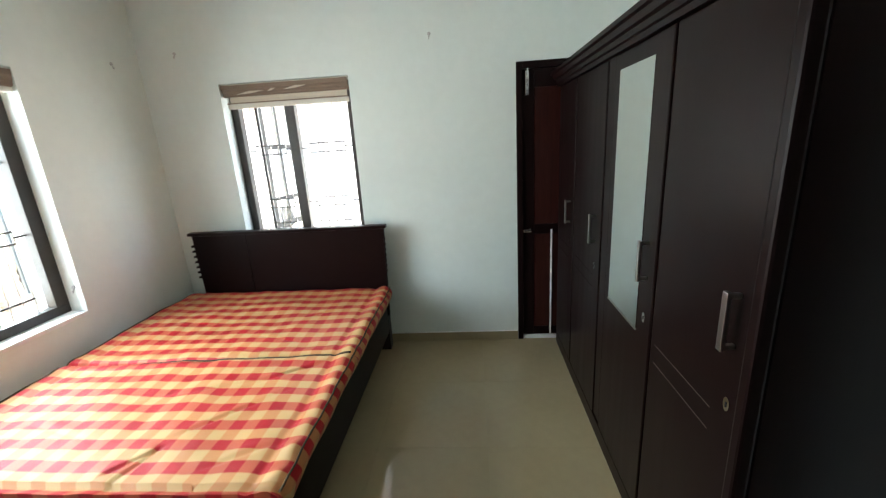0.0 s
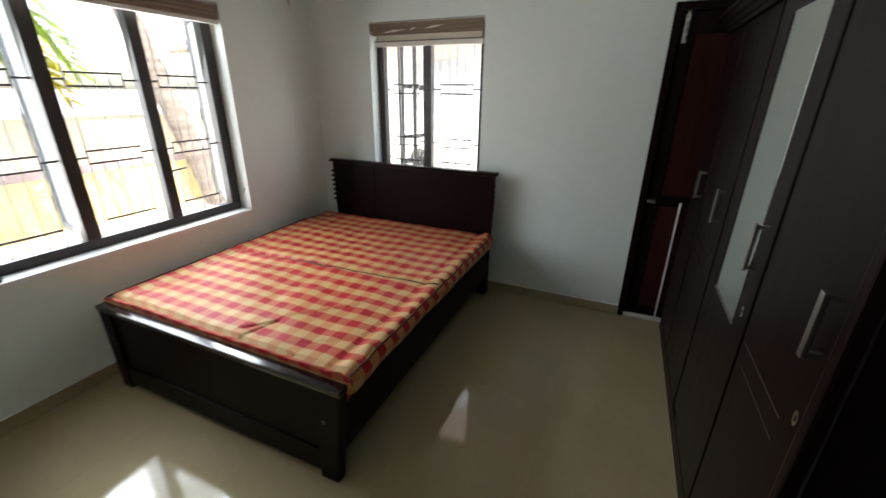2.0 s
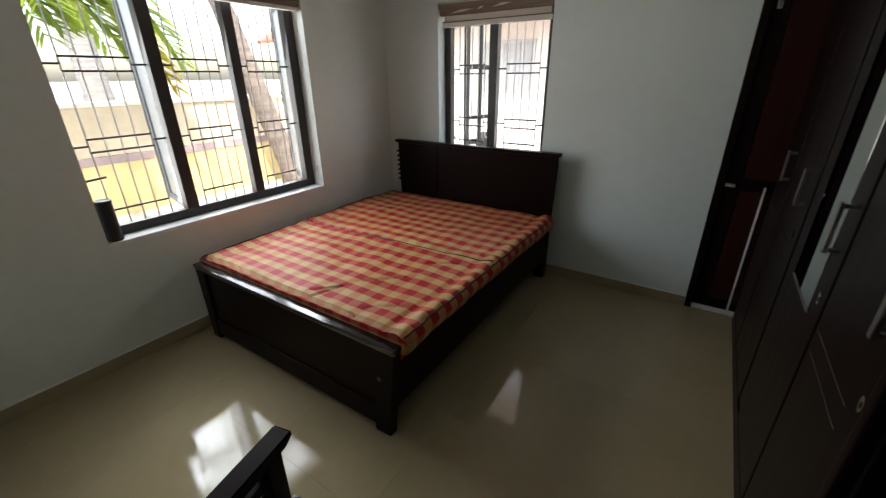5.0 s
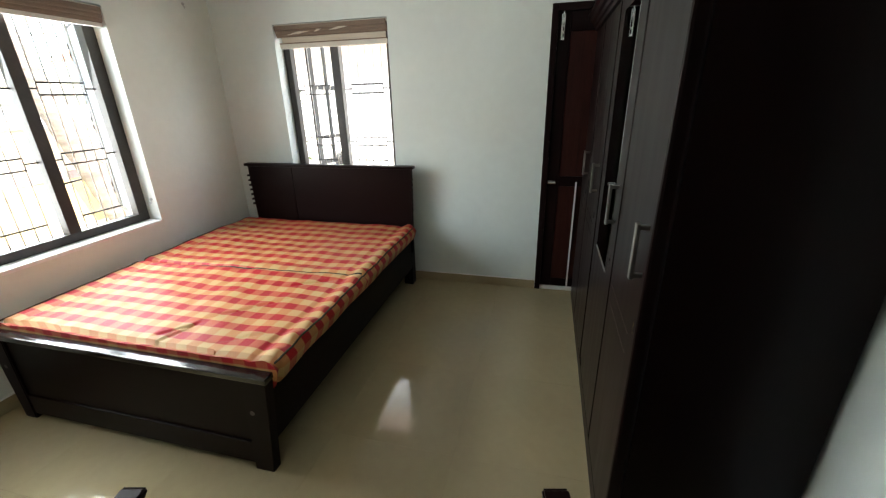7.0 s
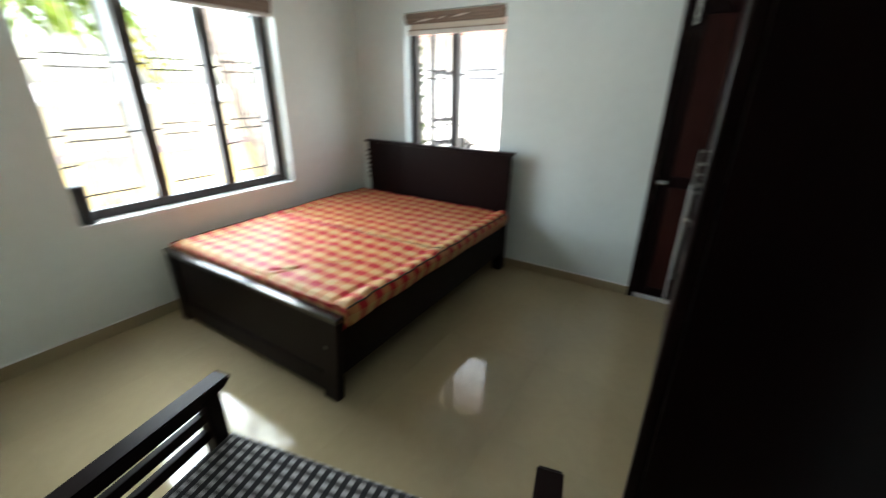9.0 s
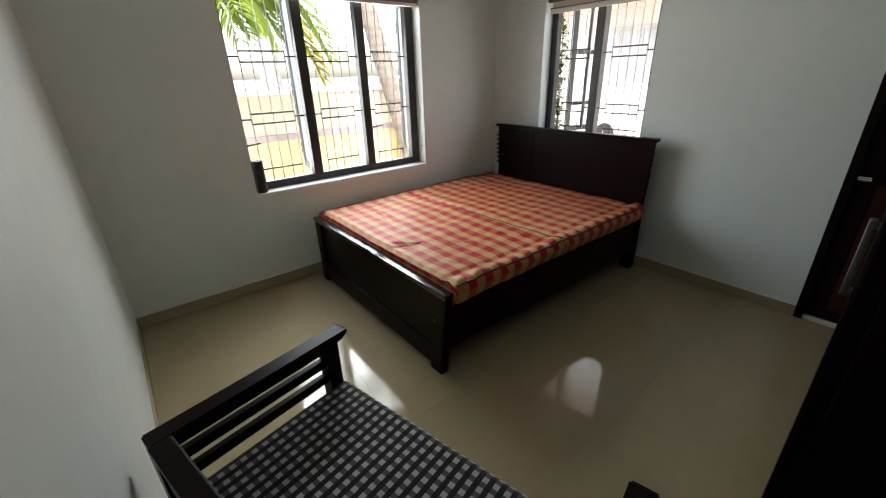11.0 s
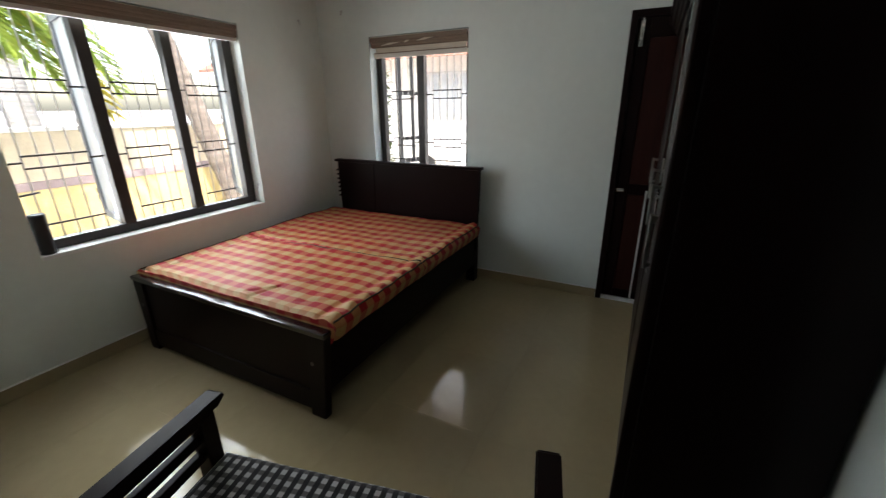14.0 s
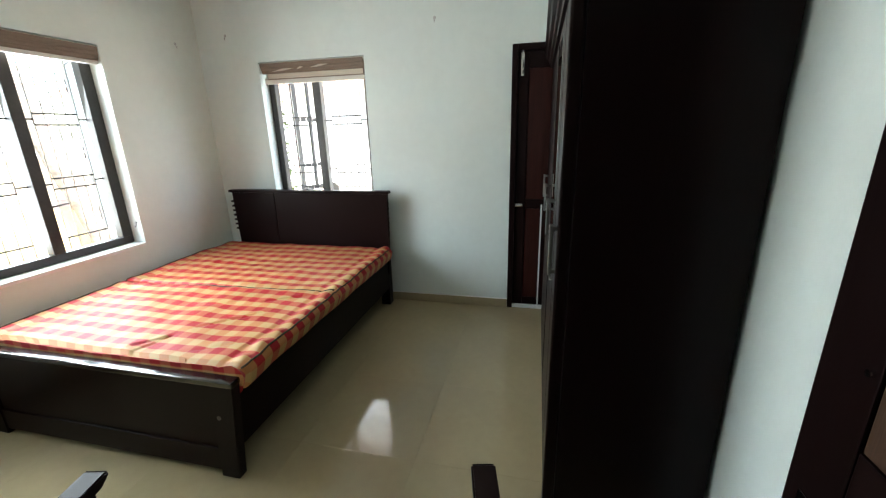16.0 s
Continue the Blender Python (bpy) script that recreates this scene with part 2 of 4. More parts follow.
def prism(bm, outline, a0, a1, axis):
    """An outline of (p, q) pulled along an axis: 'x' takes (y, z), 'y' takes (x, z), 'z' takes (x, y)."""
    def at(p, q, a):
        return {"x": (a, p, q), "y": (p, a, q), "z": (p, q, a)}[axis]
    lo = [bm.verts.new(at(p, q, a0)) for p, q in outline]
    hi = [bm.verts.new(at(p, q, a1)) for p, q in outline]
    k = len(outline)
    bm.faces.new(lo)
    bm.faces.new(list(reversed(hi)))
    for i in range(k):
        bm.faces.new((lo[i], hi[i], hi[(i + 1) % k], lo[(i + 1) % k]))
    bmesh.ops.recalc_face_normals(bm, faces=bm.faces)


def tube(bm, points, radius, sides=8):
    """A round bar through points; radius may be one value or one for each point."""
    rings = []
    pts = [Vector(p) for p in points]
    for i, p in enumerate(pts):
        d = (pts[min(i + 1, len(pts) - 1)] - pts[max(i - 1, 0)]).normalized()
        side = d.cross(Vector((0, 0, 1)) if abs(d.z) < 0.9 else Vector((1, 0, 0))).normalized()
        up = side.cross(d)
        r = radius[i] if isinstance(radius, (list, tuple)) else radius
        rings.append([bm.verts.new(p + (side * math.cos(2 * math.pi * k / sides) + up * math.sin(2 * math.pi * k / sides)) * r) for k in range(sides)])
    for a, b in zip(rings, rings[1:]):
        for k in range(sides):
            bm.faces.new((a[k], a[(k + 1) % sides], b[(k + 1) % sides], b[k]))
    bm.faces.new(list(reversed(rings[0])))
    bm.faces.new(rings[-1])
    bmesh.ops.recalc_face_normals(bm, faces=bm.faces)


def make(name, bm, mat, smooth=False):
    me = bpy.data.meshes.new(name)
    bm.to_mesh(me)
    bm.free()
    me.materials.append(mat)
    if smooth:
        for p in me.polygons:
            p.use_smooth = True
    return new(name, me)


def part(name, bm, mat, parent, label="", smooth=False):
    """One mesh under a thing or under a part, built in the world's or in its thing's own coordinates."""
    ob = make(name, bm, mat, smooth)
    ob.parent = parent
    root = parent
    while root.parent:
        root = root.parent
    if parent == root and not root.get("own_axes"):
        ob.matrix_parent_inverse = root.matrix_basis.inverted()
    return tagged(ob, label)


def boxpart(name, dims, mat, parent, bevel=0.003, label=""):
    bm = bmesh.new()
    box(bm, *dims, bevel)
    return part(name, bm, mat, parent, label)


def thing(name, x, y, z, label, category, group="", kind=""):
    ob = new(name)
    ob.location = (x, y, z)
    ob.empty_display_size = 0.1
    bpy.context.view_layer.update()
    return tagged(ob, label, category, group, kind)


# ---- the room ----
W, BACK, H = 3.45, -3.29, 2.90
LWY0, LWY1, LWZ0, LWZ1 = -2.39, -0.887, 0.715, 2.10      # west window
FWX0, FWX1, FWZ0, FWZ1 = 0.564, 1.525, 0.930, 2.08        # north window
DX0, DX1, DZ = 2.695, 3.40, 2.08                         # north door
EX0, EX1, EZ = 2.62, 3.42, 2.10                          # south doorway

bm = bmesh.new()
box(bm, -0.22, 0, -3.51, LWY0, 0, H)
box(bm, -0.22, 0, LWY1, 0.22, 0, H)
box(bm, -0.22, 0, LWY0, LWY1, 0, LWZ0)
box(bm, -0.22, 0, LWY0, LWY1, LWZ1, H)
tagged(make("wall_west", bm, PLASTER), "off-white painted plaster wall with a wide window", "wall", kind="structure")
bm = bmesh.new()
box(bm, 0, FWX0, 0, 0.22, 0, H)
box(bm, FWX1, DX0, 0, 0.22, 0, H)
box(bm, DX1, W + 0.22, 0, 0.22, 0, H)
box(bm, FWX0, FWX1, 0, 0.22, 0, FWZ0)
box(bm, FWX0, FWX1, 0, 0.22, FWZ1, H)
box(bm, DX0, DX1, 0, 0.22, DZ, H)
tagged(make("wall_north", bm, PALE_MINT), "pale mint-white painted plaster wall behind the bed head", "wall", kind="structure")
bm = bmesh.new()
box(bm, W, W + 0.22, -3.51, 0, 0, H)
tagged(make("wall_east", bm, PALE_MINT), "pale mint-white painted plaster wall behind the wardrobe", "wall", kind="structure")
bm = bmesh.new()
box(bm, 0, EX0, BACK - 0.22, BACK, 0, H)
box(bm, EX1, W, BACK - 0.22, BACK, 0, H)
box(bm, EX0, EX1, BACK - 0.22, BACK, EZ, H)
tagged(make("wall_south", bm, PLASTER), "off-white painted plaster wall with the room's doorway", "wall", kind="structure")
bm = bmesh.new()
box(bm, -0.22, 4.8, -5.7, 0.22, H, H + 0.15)
tagged(make("ceiling", bm, CEILING), "plain white painted ceiling", "ceiling", kind="structure")
bm = bmesh.new()
box(bm, 1.0, 1.2, -5.5, -3.51, 0, H)
box(bm, 4.6, 4.8, -5.5, -3.51, 0, H)
box(bm, 1.0, 4.8, -5.7, -5.5, 0, H)
box(bm, W + 0.22, 4.8, -3.51, -3.31, 0, H)
tagged(make("wall_hall", bm, PLASTER), "plain white walls of the unlit hall", "wall", kind="structure")
bm = bmesh.new()
box(bm, -0.22, 4.8, -5.7, 0.22, -0.16, -0.0015)
floor = tagged(make("floor", bm, GROUT), "glossy beige vitrified tile floor", "floor", kind="structure")

# skirting of the same tile
bm = bmesh.new()
box(bm, 0.0, 0.012, BACK + 0.012, -0.012, 0, 0.078, 0.002)
tagged(make("baseboard_west", bm, SKIRT), "low beige tile skirting under the window wall", "baseboard", kind="structure")
bm = bmesh.new()
box(bm, 0.0, DX0 - 0.002, -0.012, 0, 0, 0.072, 0.002)
tagged(make("baseboard_north", bm, SKIRT), "low beige tile skirting along the bed wall", "baseboard", kind="structure")
bm = bmesh.new()
box(bm, 0.0, EX0 - 0.07, BACK, BACK + 0.012, 0, 0.078, 0.002)
tagged(make("baseboard_south", bm, SKIRT), "low beige tile skirting along the doorway wall", "baseboard", kind="structure")
bm = bmesh.new()
box(bm, W - 0.012, W, BACK + 0.012, -0.012, 0, 0.078, 0.002)
tagged(make("baseboard_east", bm, SKIRT), "low beige tile skirting behind the wardrobe", "baseboard", kind="structure")


for nm, d in (("trim_north", (0.012, DX0 - 0.002, -0.0135, 0, 0.0725, 0.0765)), ("trim_west", (0, 0.0135, BACK + 0.014, -0.014, 0.0785, 0.0825))):
    bm = bmesh.new()
    box(bm, *d, 0.001)
    tagged(make(nm, bm, WHITE), "thin white line along the skirting top", "trim", kind="structure")

# ---- windows ----
def bar(parent, p, q, r, mat=GRILLE, name="grille_bar"):
    bm = bmesh.new()
    tube(bm, (p, q), r, 6)
    return part(name, bm, mat, parent, smooth=True)


def pane_grille(parent, to, a0, a1, z0, z1, upper, lower, low):
    """The steel grille of one light: upright rods, and cross bars that step from one line to two and back.
    to(a, z) gives the place of a point along the window."""
    s0, s1 = a0 + 0.16 * (a1 - a0), a1 - 0.16 * (a1 - a0)
    for k in range(1, 6):
        a = a0 + (a1 - a0) * k / 6
        bar(parent, to(a, z0), to(a, z1), 0.004, ROD, "grille_rod")
    for z in (upper, lower):
        bar(parent, to(a0, z), to(s0, z), 0.006)
        bar(parent, to(s1, z), to(a1, z), 0.006)
        bar(parent, to(s0, z + 0.034), to(s1, z + 0.034), 0.006)
        bar(parent, to(s0, z - 0.034), to(s1, z - 0.034), 0.006)
        for s in (s0, s1):
            bar(parent, to(s, z - 0.034), to(s, z + 0.034), 0.004, ROD)
    bar(parent, to(s0, low), to(s1, low), 0.006)


def shutter(name, parent, hinge, angle, width, z0, z1, mats=(SHUTTER, PALE_GLASS)):
    """A glazed casement hung at hinge (x, y) and swung to an angle: frame, glazing bars and panes."""
    m = Matrix.Translation((hinge[0], hinge[1], 0)) @ Matrix.Rotation(radians(angle), 4, 'Z')
    bm = bmesh.new()
    for d in ((0, 0.045, z0, z1), (width - 0.045, width, z0, z1)):
        box(bm, d[0], d[1], -0.014, 0.014, d[2], d[3], 0.002, m)
    for z in (z0, z1 - 0.045):
        box(bm, 0.045, width - 0.045, -0.014, 0.014, z, z + 0.045, 0.002, m)
    sh = part(name, bm, mats[0], parent, "glazed casement swung open outwards")
    bm = bmesh.new()
    box(bm, 0.045, width - 0.045, -0.002, 0.002, z0 + 0.045, z1 - 0.045, 0, m)
    g = part("pane", bm, mats[1], sh)
    g.visible_shadow = False
    return sh, m


win = thing("window_1", -0.13, (LWY0 + LWY1) / 2, LWZ0, "wide three-light dark-framed window with steel grille, casements open", "window", kind="structure")
FX0, FX1 = -0.165, -0.105
boxpart("window_frame", (FX0, FX1, LWY0, LWY1, LWZ0 + 0.012, LWZ0 + 0.066), FRAME, win)
boxpart("window_frame", (FX0, FX1, LWY0, LWY1, LWZ1 - 0.05, LWZ1), FRAME, win)
for y0, y1 in ((LWY0, LWY0 + 0.03), (LWY1 - 0.075, LWY1)):
    boxpart("window_frame", (FX0, FX1, y0, y1, LWZ0 + 0.066, LWZ1 - 0.05), FRAME, win)
for y0, y1 in ((-1.905, -1.833), (-1.418, -1.350)):
    boxpart("mullion", (FX0, FX1, y0, y1, LWZ0 + 0.066, LWZ1 - 0.05), FRAME, win)
boxpart("window_sill", (-0.22, 0.004, LWY0, LWY1, LWZ0 - 0.012, LWZ0 + 0.012), REVEAL, win, 0.004, "white painted sill")
for a0, a1 in ((-2.36, -1.905), (-1.833, -1.418), (-1.350, -0.962)):
    pane_grille(win, lambda a, z: (-0.150, a, z), a0, a1, LWZ0 + 0.066, LWZ1 - 0.05, 1.624, 1.222, 0.865)
for y, ang, w in ((-1.875, 168, 0.40), (-0.925, 153, 0.38)):
    sh, m = shutter("casement", win, (-0.185, y), ang, w, LWZ0 + 0.05, LWZ1 - 0.04)
    bm = bmesh.new()
    box(bm, w, w + 0.008, -0.016, 0.016, LWZ0 + 0.05, LWZ1 - 0.04, 0.002, m)
    part("edge_line", bm, FRAME, sh, "dark rubber edge strip")
    for z in (0.92, 1.40, 1.88):
        bm = bmesh.new()
        box(bm, w + 0.008, w + 0.024, -0.020, 0.020, z - 0.045, z - 0.008, 0.003, m)
        box(bm, w + 0.008, w + 0.024, -0.020, 0.020, z + 0.008, z + 0.045, 0.003, m)
        tube(bm, (m @ Vector((w + 0.016, 0, z - 0.05)), m @ Vector((w + 0.016, 0, z + 0.05))), 0.006, 8)
        part("hinge", bm, FRAME, sh, "dark steel hinge")

for p, q in (((-0.118, -2.365, 1.050), (-0.118, -2.265, 1.058)), ((-0.140, -1.330, 1.080), (-0.140, -1.230, 1.088))):
    bm = bmesh.new()
    tube(bm, (p, q), 0.006, 8)
    part("window_stay", bm, FRAME, win, "dark steel window stay", smooth=True)

nwin = thing("window_2", 1.05, 0.14, FWZ0, "dark-framed two-light window with steel grille, one casement open", "window", kind="structure")
GY0, GY1 = 0.105, 0.165
boxpart("window_frame", (FWX0, FWX1, GY0, GY1, FWZ0 + 0.010, FWZ0 + 0.045), FRAME, nwin)
boxpart("window_frame", (FWX0, FWX1, GY0, GY1, FWZ1 - 0.05, FWZ1), FRAME, nwin)
for x0, x1 in ((FWX0, FWX0 + 0.058), (FWX1 - 0.058, FWX1)):
    boxpart("window_frame", (x0, x1, GY0, GY1, FWZ0 + 0.045, FWZ1 - 0.05), FRAME, nwin)
boxpart("mullion", (0.985, 1.057, GY0, GY1, FWZ0 + 0.045, FWZ1 - 0.05), FRAME, nwin)
boxpart("window_sill", (FWX0, FWX1, -0.004, 0.22, FWZ0 - 0.012, FWZ0 + 0.010), REVEAL, nwin, 0.004, "white painted sill")
for a0, a1 in ((0.628, 0.985), (1.057, 1.467)):
    pane_grille(nwin, lambda a, z: (a, 0.150, z), a0, a1, FWZ0 + 0.045, FWZ1 - 0.05, 1.60, 1.18, 1.02)
sh, m = shutter("casement", nwin, (0.700, 0.215), 72, 0.37, FWZ0 + 0.03, FWZ1 - 0.03, (CASEMENT, GLASS))
for z in (1.20, 1.62):
    bm = bmesh.new()
    box(bm, 0.045, 0.325, -0.012, 0.012, z - 0.016, z + 0.016, 0.002, m)
    part("glazing_bar", bm, CASEMENT, sh)
bm = bmesh.new()
box(bm, 0.173, 0.197, -0.012, 0.012, FWZ0 + 0.075, FWZ1 - 0.075, 0.002, m)
part("glazing_bar", bm, CASEMENT, sh)


# ---- blinds ----
def fold_outline(d0, d1, z0, z1, sag):
    """The profile of one soft fold of cloth, hung between two depths."""
    pts = [(d0, z1)]
    for k in range(7):
        a = math.pi * k / 6
        pts.append(((d0 + d1) / 2 - math.cos(a) * (d1 - d0) / 2, z0 + sag - math.sin(a) * sag))
    pts.append((d1, z1))
    return pts


blind = thing("roman_blind", -0.03, -1.64, 2.0, "brown woven roman blind pulled up to the window head", "blind", "window blinds")
boxpart("head_rail", (-0.060, -0.012, LWY0 + 0.012, LWY1 - 0.008, 2.072, 2.097), RAIL, blind)
for k, (d0, d1, z0) in enumerate(((-0.052, -0.004, 2.000), (-0.048, 0.004, 2.022), (-0.044, 0.010, 2.044))):
    bm = bmesh.new()
    prism(bm, fold_outline(d0, d1, z0, 2.080 + 0.003 * k, 0.016), LWY0 + 0.014 + 0.002 * k, LWY1 - 0.010 - 0.002 * k, 'y')
    part("fabric_fold", bm, BLIND, blind, smooth=False)
boxpart("bottom_rail", (-0.046, -0.016, LWY0 + 0.014, LWY1 - 0.010, 1.978, 2.002), RAIL, blind)

blind = thing("roman_blind", 1.05, 0.03, 1.92, "brown woven roman blind with a pale lower strip, drawn up", "blind", "window blinds")
boxpart("head_rail", (FWX0 + 0.01, FWX1 - 0.01, 0.012, 0.060, 2.052, 2.077), RAIL, blind)
for k, (d0, d1, z0) in enumerate(((0.016, 0.056, 1.990), (0.008, 0.052, 2.010), (-0.002, 0.048, 2.030))):
    bm = bmesh.new()
    prism(bm, fold_outline(d0, d1, z0, 2.062 + 0.003 * k, 0.014), FWX0 + 0.012, FWX1 - 0.012 - 0.002 * k, 'x')
    part("fabric_fold", bm, BLIND, blind)
# pale slivers stand in for glints of light on the brown fold
for x0, x1, z in ((0.69, 0.89, 2.012), (0.925, 0.985, 2.022), (1.05, 1.21, 2.028)):
    bm = bmesh.new()
    prism(bm, [(x0, z - 0.010), ((x0 + x1) / 2, z - 0.006), (x1, z + 0.008), ((x0 + x1) / 2, z + 0.010)], -0.0045, 0.002, 'y')
    part("fold_glint", bm, BLIND_PALE, blind, "pale piece for light glinting on the fold")
boxpart("lower_strip", (FWX0 + 0.05, FWX1 - 0.03, 0.034, 0.040, 1.942, 2.000), BLIND_PALE, blind, 0.001, "pale cloth strip")
boxpart("bottom_rail", (FWX0 + 0.03, FWX1 - 0.02, 0.026, 0.046, 1.908, 1.942), RAIL, blind, 0.004, "cream bottom rail")
boxpart("rail_cord", (FWX0 + 0.03, FWX1 - 0.02, 0.022, 0.026, 1.942, 1.950), BLIND, blind, 0.001)

# ---- bathroom door ----
door = thing("door_1", 3.0, 0.03, 0, "closed dark-framed door with red-brown panels and steel fittings", "door", kind="structure")
boxpart("door_frame", (DX0, DX0 + 0.042, -0.016, 0.10, 0, DZ), WOOD, door)
boxpart("door_frame", (DX1 - 0.042, DX1, -0.016, 0.10, 0, DZ), WOOD, door)
boxpart("door_frame", (DX0 + 0.042, DX1 - 0.042, -0.016, 0.10, DZ - 0.045, DZ), WOOD_X, door)
LX0, LX1 = DX0 + 0.0425, DX1 - 0.0425
leaf = boxpart("door_leaf", (LX0, LX1, 0.018, 0.045, 0.034, DZ - 0.048), WOOD, door)
boxpart("stile", (LX0, LX0 + 0.082, 0.004, 0.018, 0.034, DZ - 0.048), WOOD, leaf)
boxpart("rail", (LX0 + 0.083, LX1, 0.006, 0.018, 1.915, DZ - 0.048), WOOD_X, leaf)
boxpart("rail", (LX0 + 0.083, LX1, 0.006, 0.018, 0.870, 0.945), WOOD_X, leaf)
boxpart("rail", (LX0 + 0.083, LX1, 0.006, 0.018, 0.034, 0.10), WOOD_X, leaf)
boxpart("panel", (LX0 + 0.084, LX1, 0.010, 0.0175, 0.947, 1.913), MAHOGANY, leaf, 0.003, "red-brown stained panel")
boxpart("panel", (LX0 + 0.084, LX1, 0.010, 0.0175, 0.102, 0.868), MAHOGANY, leaf, 0.003, "red-brown stained panel")
bm = bmesh.new()
box(bm, 2.760, 2.784, -0.001, 0.004, 1.862, 2.020, 0.002)
tube(bm, ((2.772, -0.008, 1.875), (2.772, -0.008, 2.035)), 0.006, 8)
box(bm, 2.762, 2.782, -0.014, 0.004, 1.90, 1.915, 0.002)
box(bm, 2.762, 2.782, -0.014, 0.004, 1.975, 1.99, 0.002)
tube(bm, ((2.772, -0.008, 1.945), (2.772, -0.030, 1.945)), 0.004, 8)
part("tower_bolt", bm, CHROME, leaf, "bright steel tower bolt")
bm = bmesh.new()
box(bm, 2.742, 2.800, -0.002, 0.004, 0.885, 0.910, 0.003)
tube(bm, ((2.748, -0.014, 0.898), (2.800, -0.014, 0.898)), 0.006, 8)
box(bm, 2.745, 2.757, -0.016, 0.004, 0.890, 0.906, 0.002)
part("door_handle", bm, CHROME, leaf, "steel latch handle")
# white strip standing in for light showing under the closed door
boxpart("gap_light", (DX0 + 0.042, DX1 - 0.042, -0.004, 0.06, 0.0, 0.030), WHITE, door, 0.002, "white strip for the light under the door")
# white line put here for light along the leaf's edge
boxpart("edge_line", (2.944, 2.956, -0.003, 0.0055, 0.034, 0.905), WHITE, leaf, 0.001, "thin white line for light at the leaf's edge")

# unseen slab, added to stop outside light leaking round the door
bm = bmesh.new()
box(bm, DX0 - 0.05, DX1 + 0.05, 0.22, 0.30, -0.1, DZ + 0.1)
tagged(make("door_backing", bm, PLASTER), "unseen slab closing the opening behind the door", "wall", kind="structure")

# ---- room door, open against the east wall ----
frame_out = thing("door_frame_south", (EX0 + EX1) / 2, BACK - 0.11, 0, "dark wooden door frame of the room's doorway", "door frame", kind="structure")
boxpart("jamb", (EX0 - 0.0, EX0 + 0.06, BACK - 0.10, BACK + 0.012, 0, EZ), WOOD, frame_out)
boxpart("jamb", (EX1 - 0.06, EX1, BACK - 0.10, BACK + 0.012, 0, EZ), WOOD, frame_out)
boxpart("lintel", (EX0 + 0.06, EX1 - 0.06, BACK - 0.10, BACK + 0.012, EZ - 0.06, EZ), WOOD_X, frame_out)
odoor = thing("door_2", 3.415, BACK + 0.02, 0, "dark brown panelled room door standing open against the wall", "door", kind="structure")
OY0, OY1 = BACK + 0.03, -2.516
ol = boxpart("door_leaf", (3.405, 3.432, OY0, OY1, 0.008, 2.03), WOOD, odoor)
for y0, y1 in ((OY0, OY0 + 0.11), (OY1 - 0.12, OY1)):
    boxpart("stile", (3.395, 3.405, y0, y1, 0.008, 2.03), WOOD, ol)
for z0, z1 in ((0.008, 0.20), (0.90, 1.02), (1.90, 2.03)):
    boxpart("rail", (3.396, 3.405, OY0 + 0.111, OY1 - 0.121, z0, z1), WOOD_Y, ol)
for z0, z1 in ((0.202, 0.898), (1.022, 1.898)):
    boxpart("panel", (3.399, 3.4048, OY0 + 0.113, OY1 - 0.123, z0, z1), BROWN_PANEL, ol, 0.002, "lighter brown panel")
bm = bmesh.new()
box(bm, 3.390, 3.395, -2.591, -2.556, 0.73, 0.865, 0.002)
tube(bm, ((3.372, -2.573, 0.80), (3.395, -2.573, 0.80)), 0.008, 10)
tube(bm, ((3.372, -2.581, 0.80), (3.372, -2.666, 0.80)), 0.007, 10)
part("door_handle", bm, CHROME, ol, "chrome lever handle")
for z in (0.66, 1.144):
    bm = bmesh.new()
    tube(bm, ((3.388, -2.621, z), (3.3955, -2.621, z)), 0.006, 8)
    part("screw_cap", bm, CHROME, ol)

# ---- wardrobe ----
FXD = 2.987
ward = thing("wardrobe", 3.22, -1.1, 0, "dark-stained four-door wooden wardrobe with mirror and steel handles", "wardrobe")
WY0, WY1, WT = -2.168, -0.030, 1.90
bm = bmesh.new()
box(bm, FXD + 0.020, W - 0.014, WY0, WY0 + 0.020, 0.0, WT, 0.002)
part("side_panel", bm, WOOD, ward)
boxpart("side_panel", (FXD + 0.020, W - 0.014, WY1 - 0.020, WY1, 0.0, WT), WOOD, ward, 0.002)
boxpart("back_panel", (W - 0.022, W - 0.014, WY0 + 0.021, WY1 - 0.021, 0.06, WT - 0.02), WOOD, ward, 0.001)
boxpart("base_panel", (FXD + 0.020, W - 0.023, WY0 + 0.021, WY1 - 0.021, 0.08, 0.10), WOOD, ward, 0.001)
boxpart("plinth", (FXD, FXD + 0.019, WY0 + 0.037, WY1 - 0.021, 0.0, 0.083), WOOD_Y, ward, 0.002)
boxpart("top_panel", (FXD + 0.020, W - 0.014, WY0, WY1, WT, WT + 0.016), WOOD, ward, 0.002)
boxpart("corner_post", (FXD - 0.018, FXD + 0.019, WY0, WY0 + 0.036, 0.0, WT), WOOD, ward, 0.008)
boxpart("centre_post", (FXD + 0.004, FXD + 0.040, -1.126, -1.040, 0.10, WT), WOOD, ward, 0.003)
# moulded cornice
prof = [(FXD + 0.03, WT), (FXD - 0.012, WT), (FXD - 0.016, WT + 0.018), (FXD - 0.026, WT + 0.022), (FXD - 0.030, WT + 0.042),
        (FXD - 0.044, WT + 0.048), (FXD - 0.050, WT + 0.070), (FXD - 0.062, WT + 0.076), (FXD - 0.062, WT + 0.094), (FXD + 0.03, WT + 0.094)]
bm = bmesh.new()
prism(bm, prof, WY0 - 0.004, WY1, 'y')
part("cornice", bm, WOOD_Y, ward, "stepped cornice moulding")


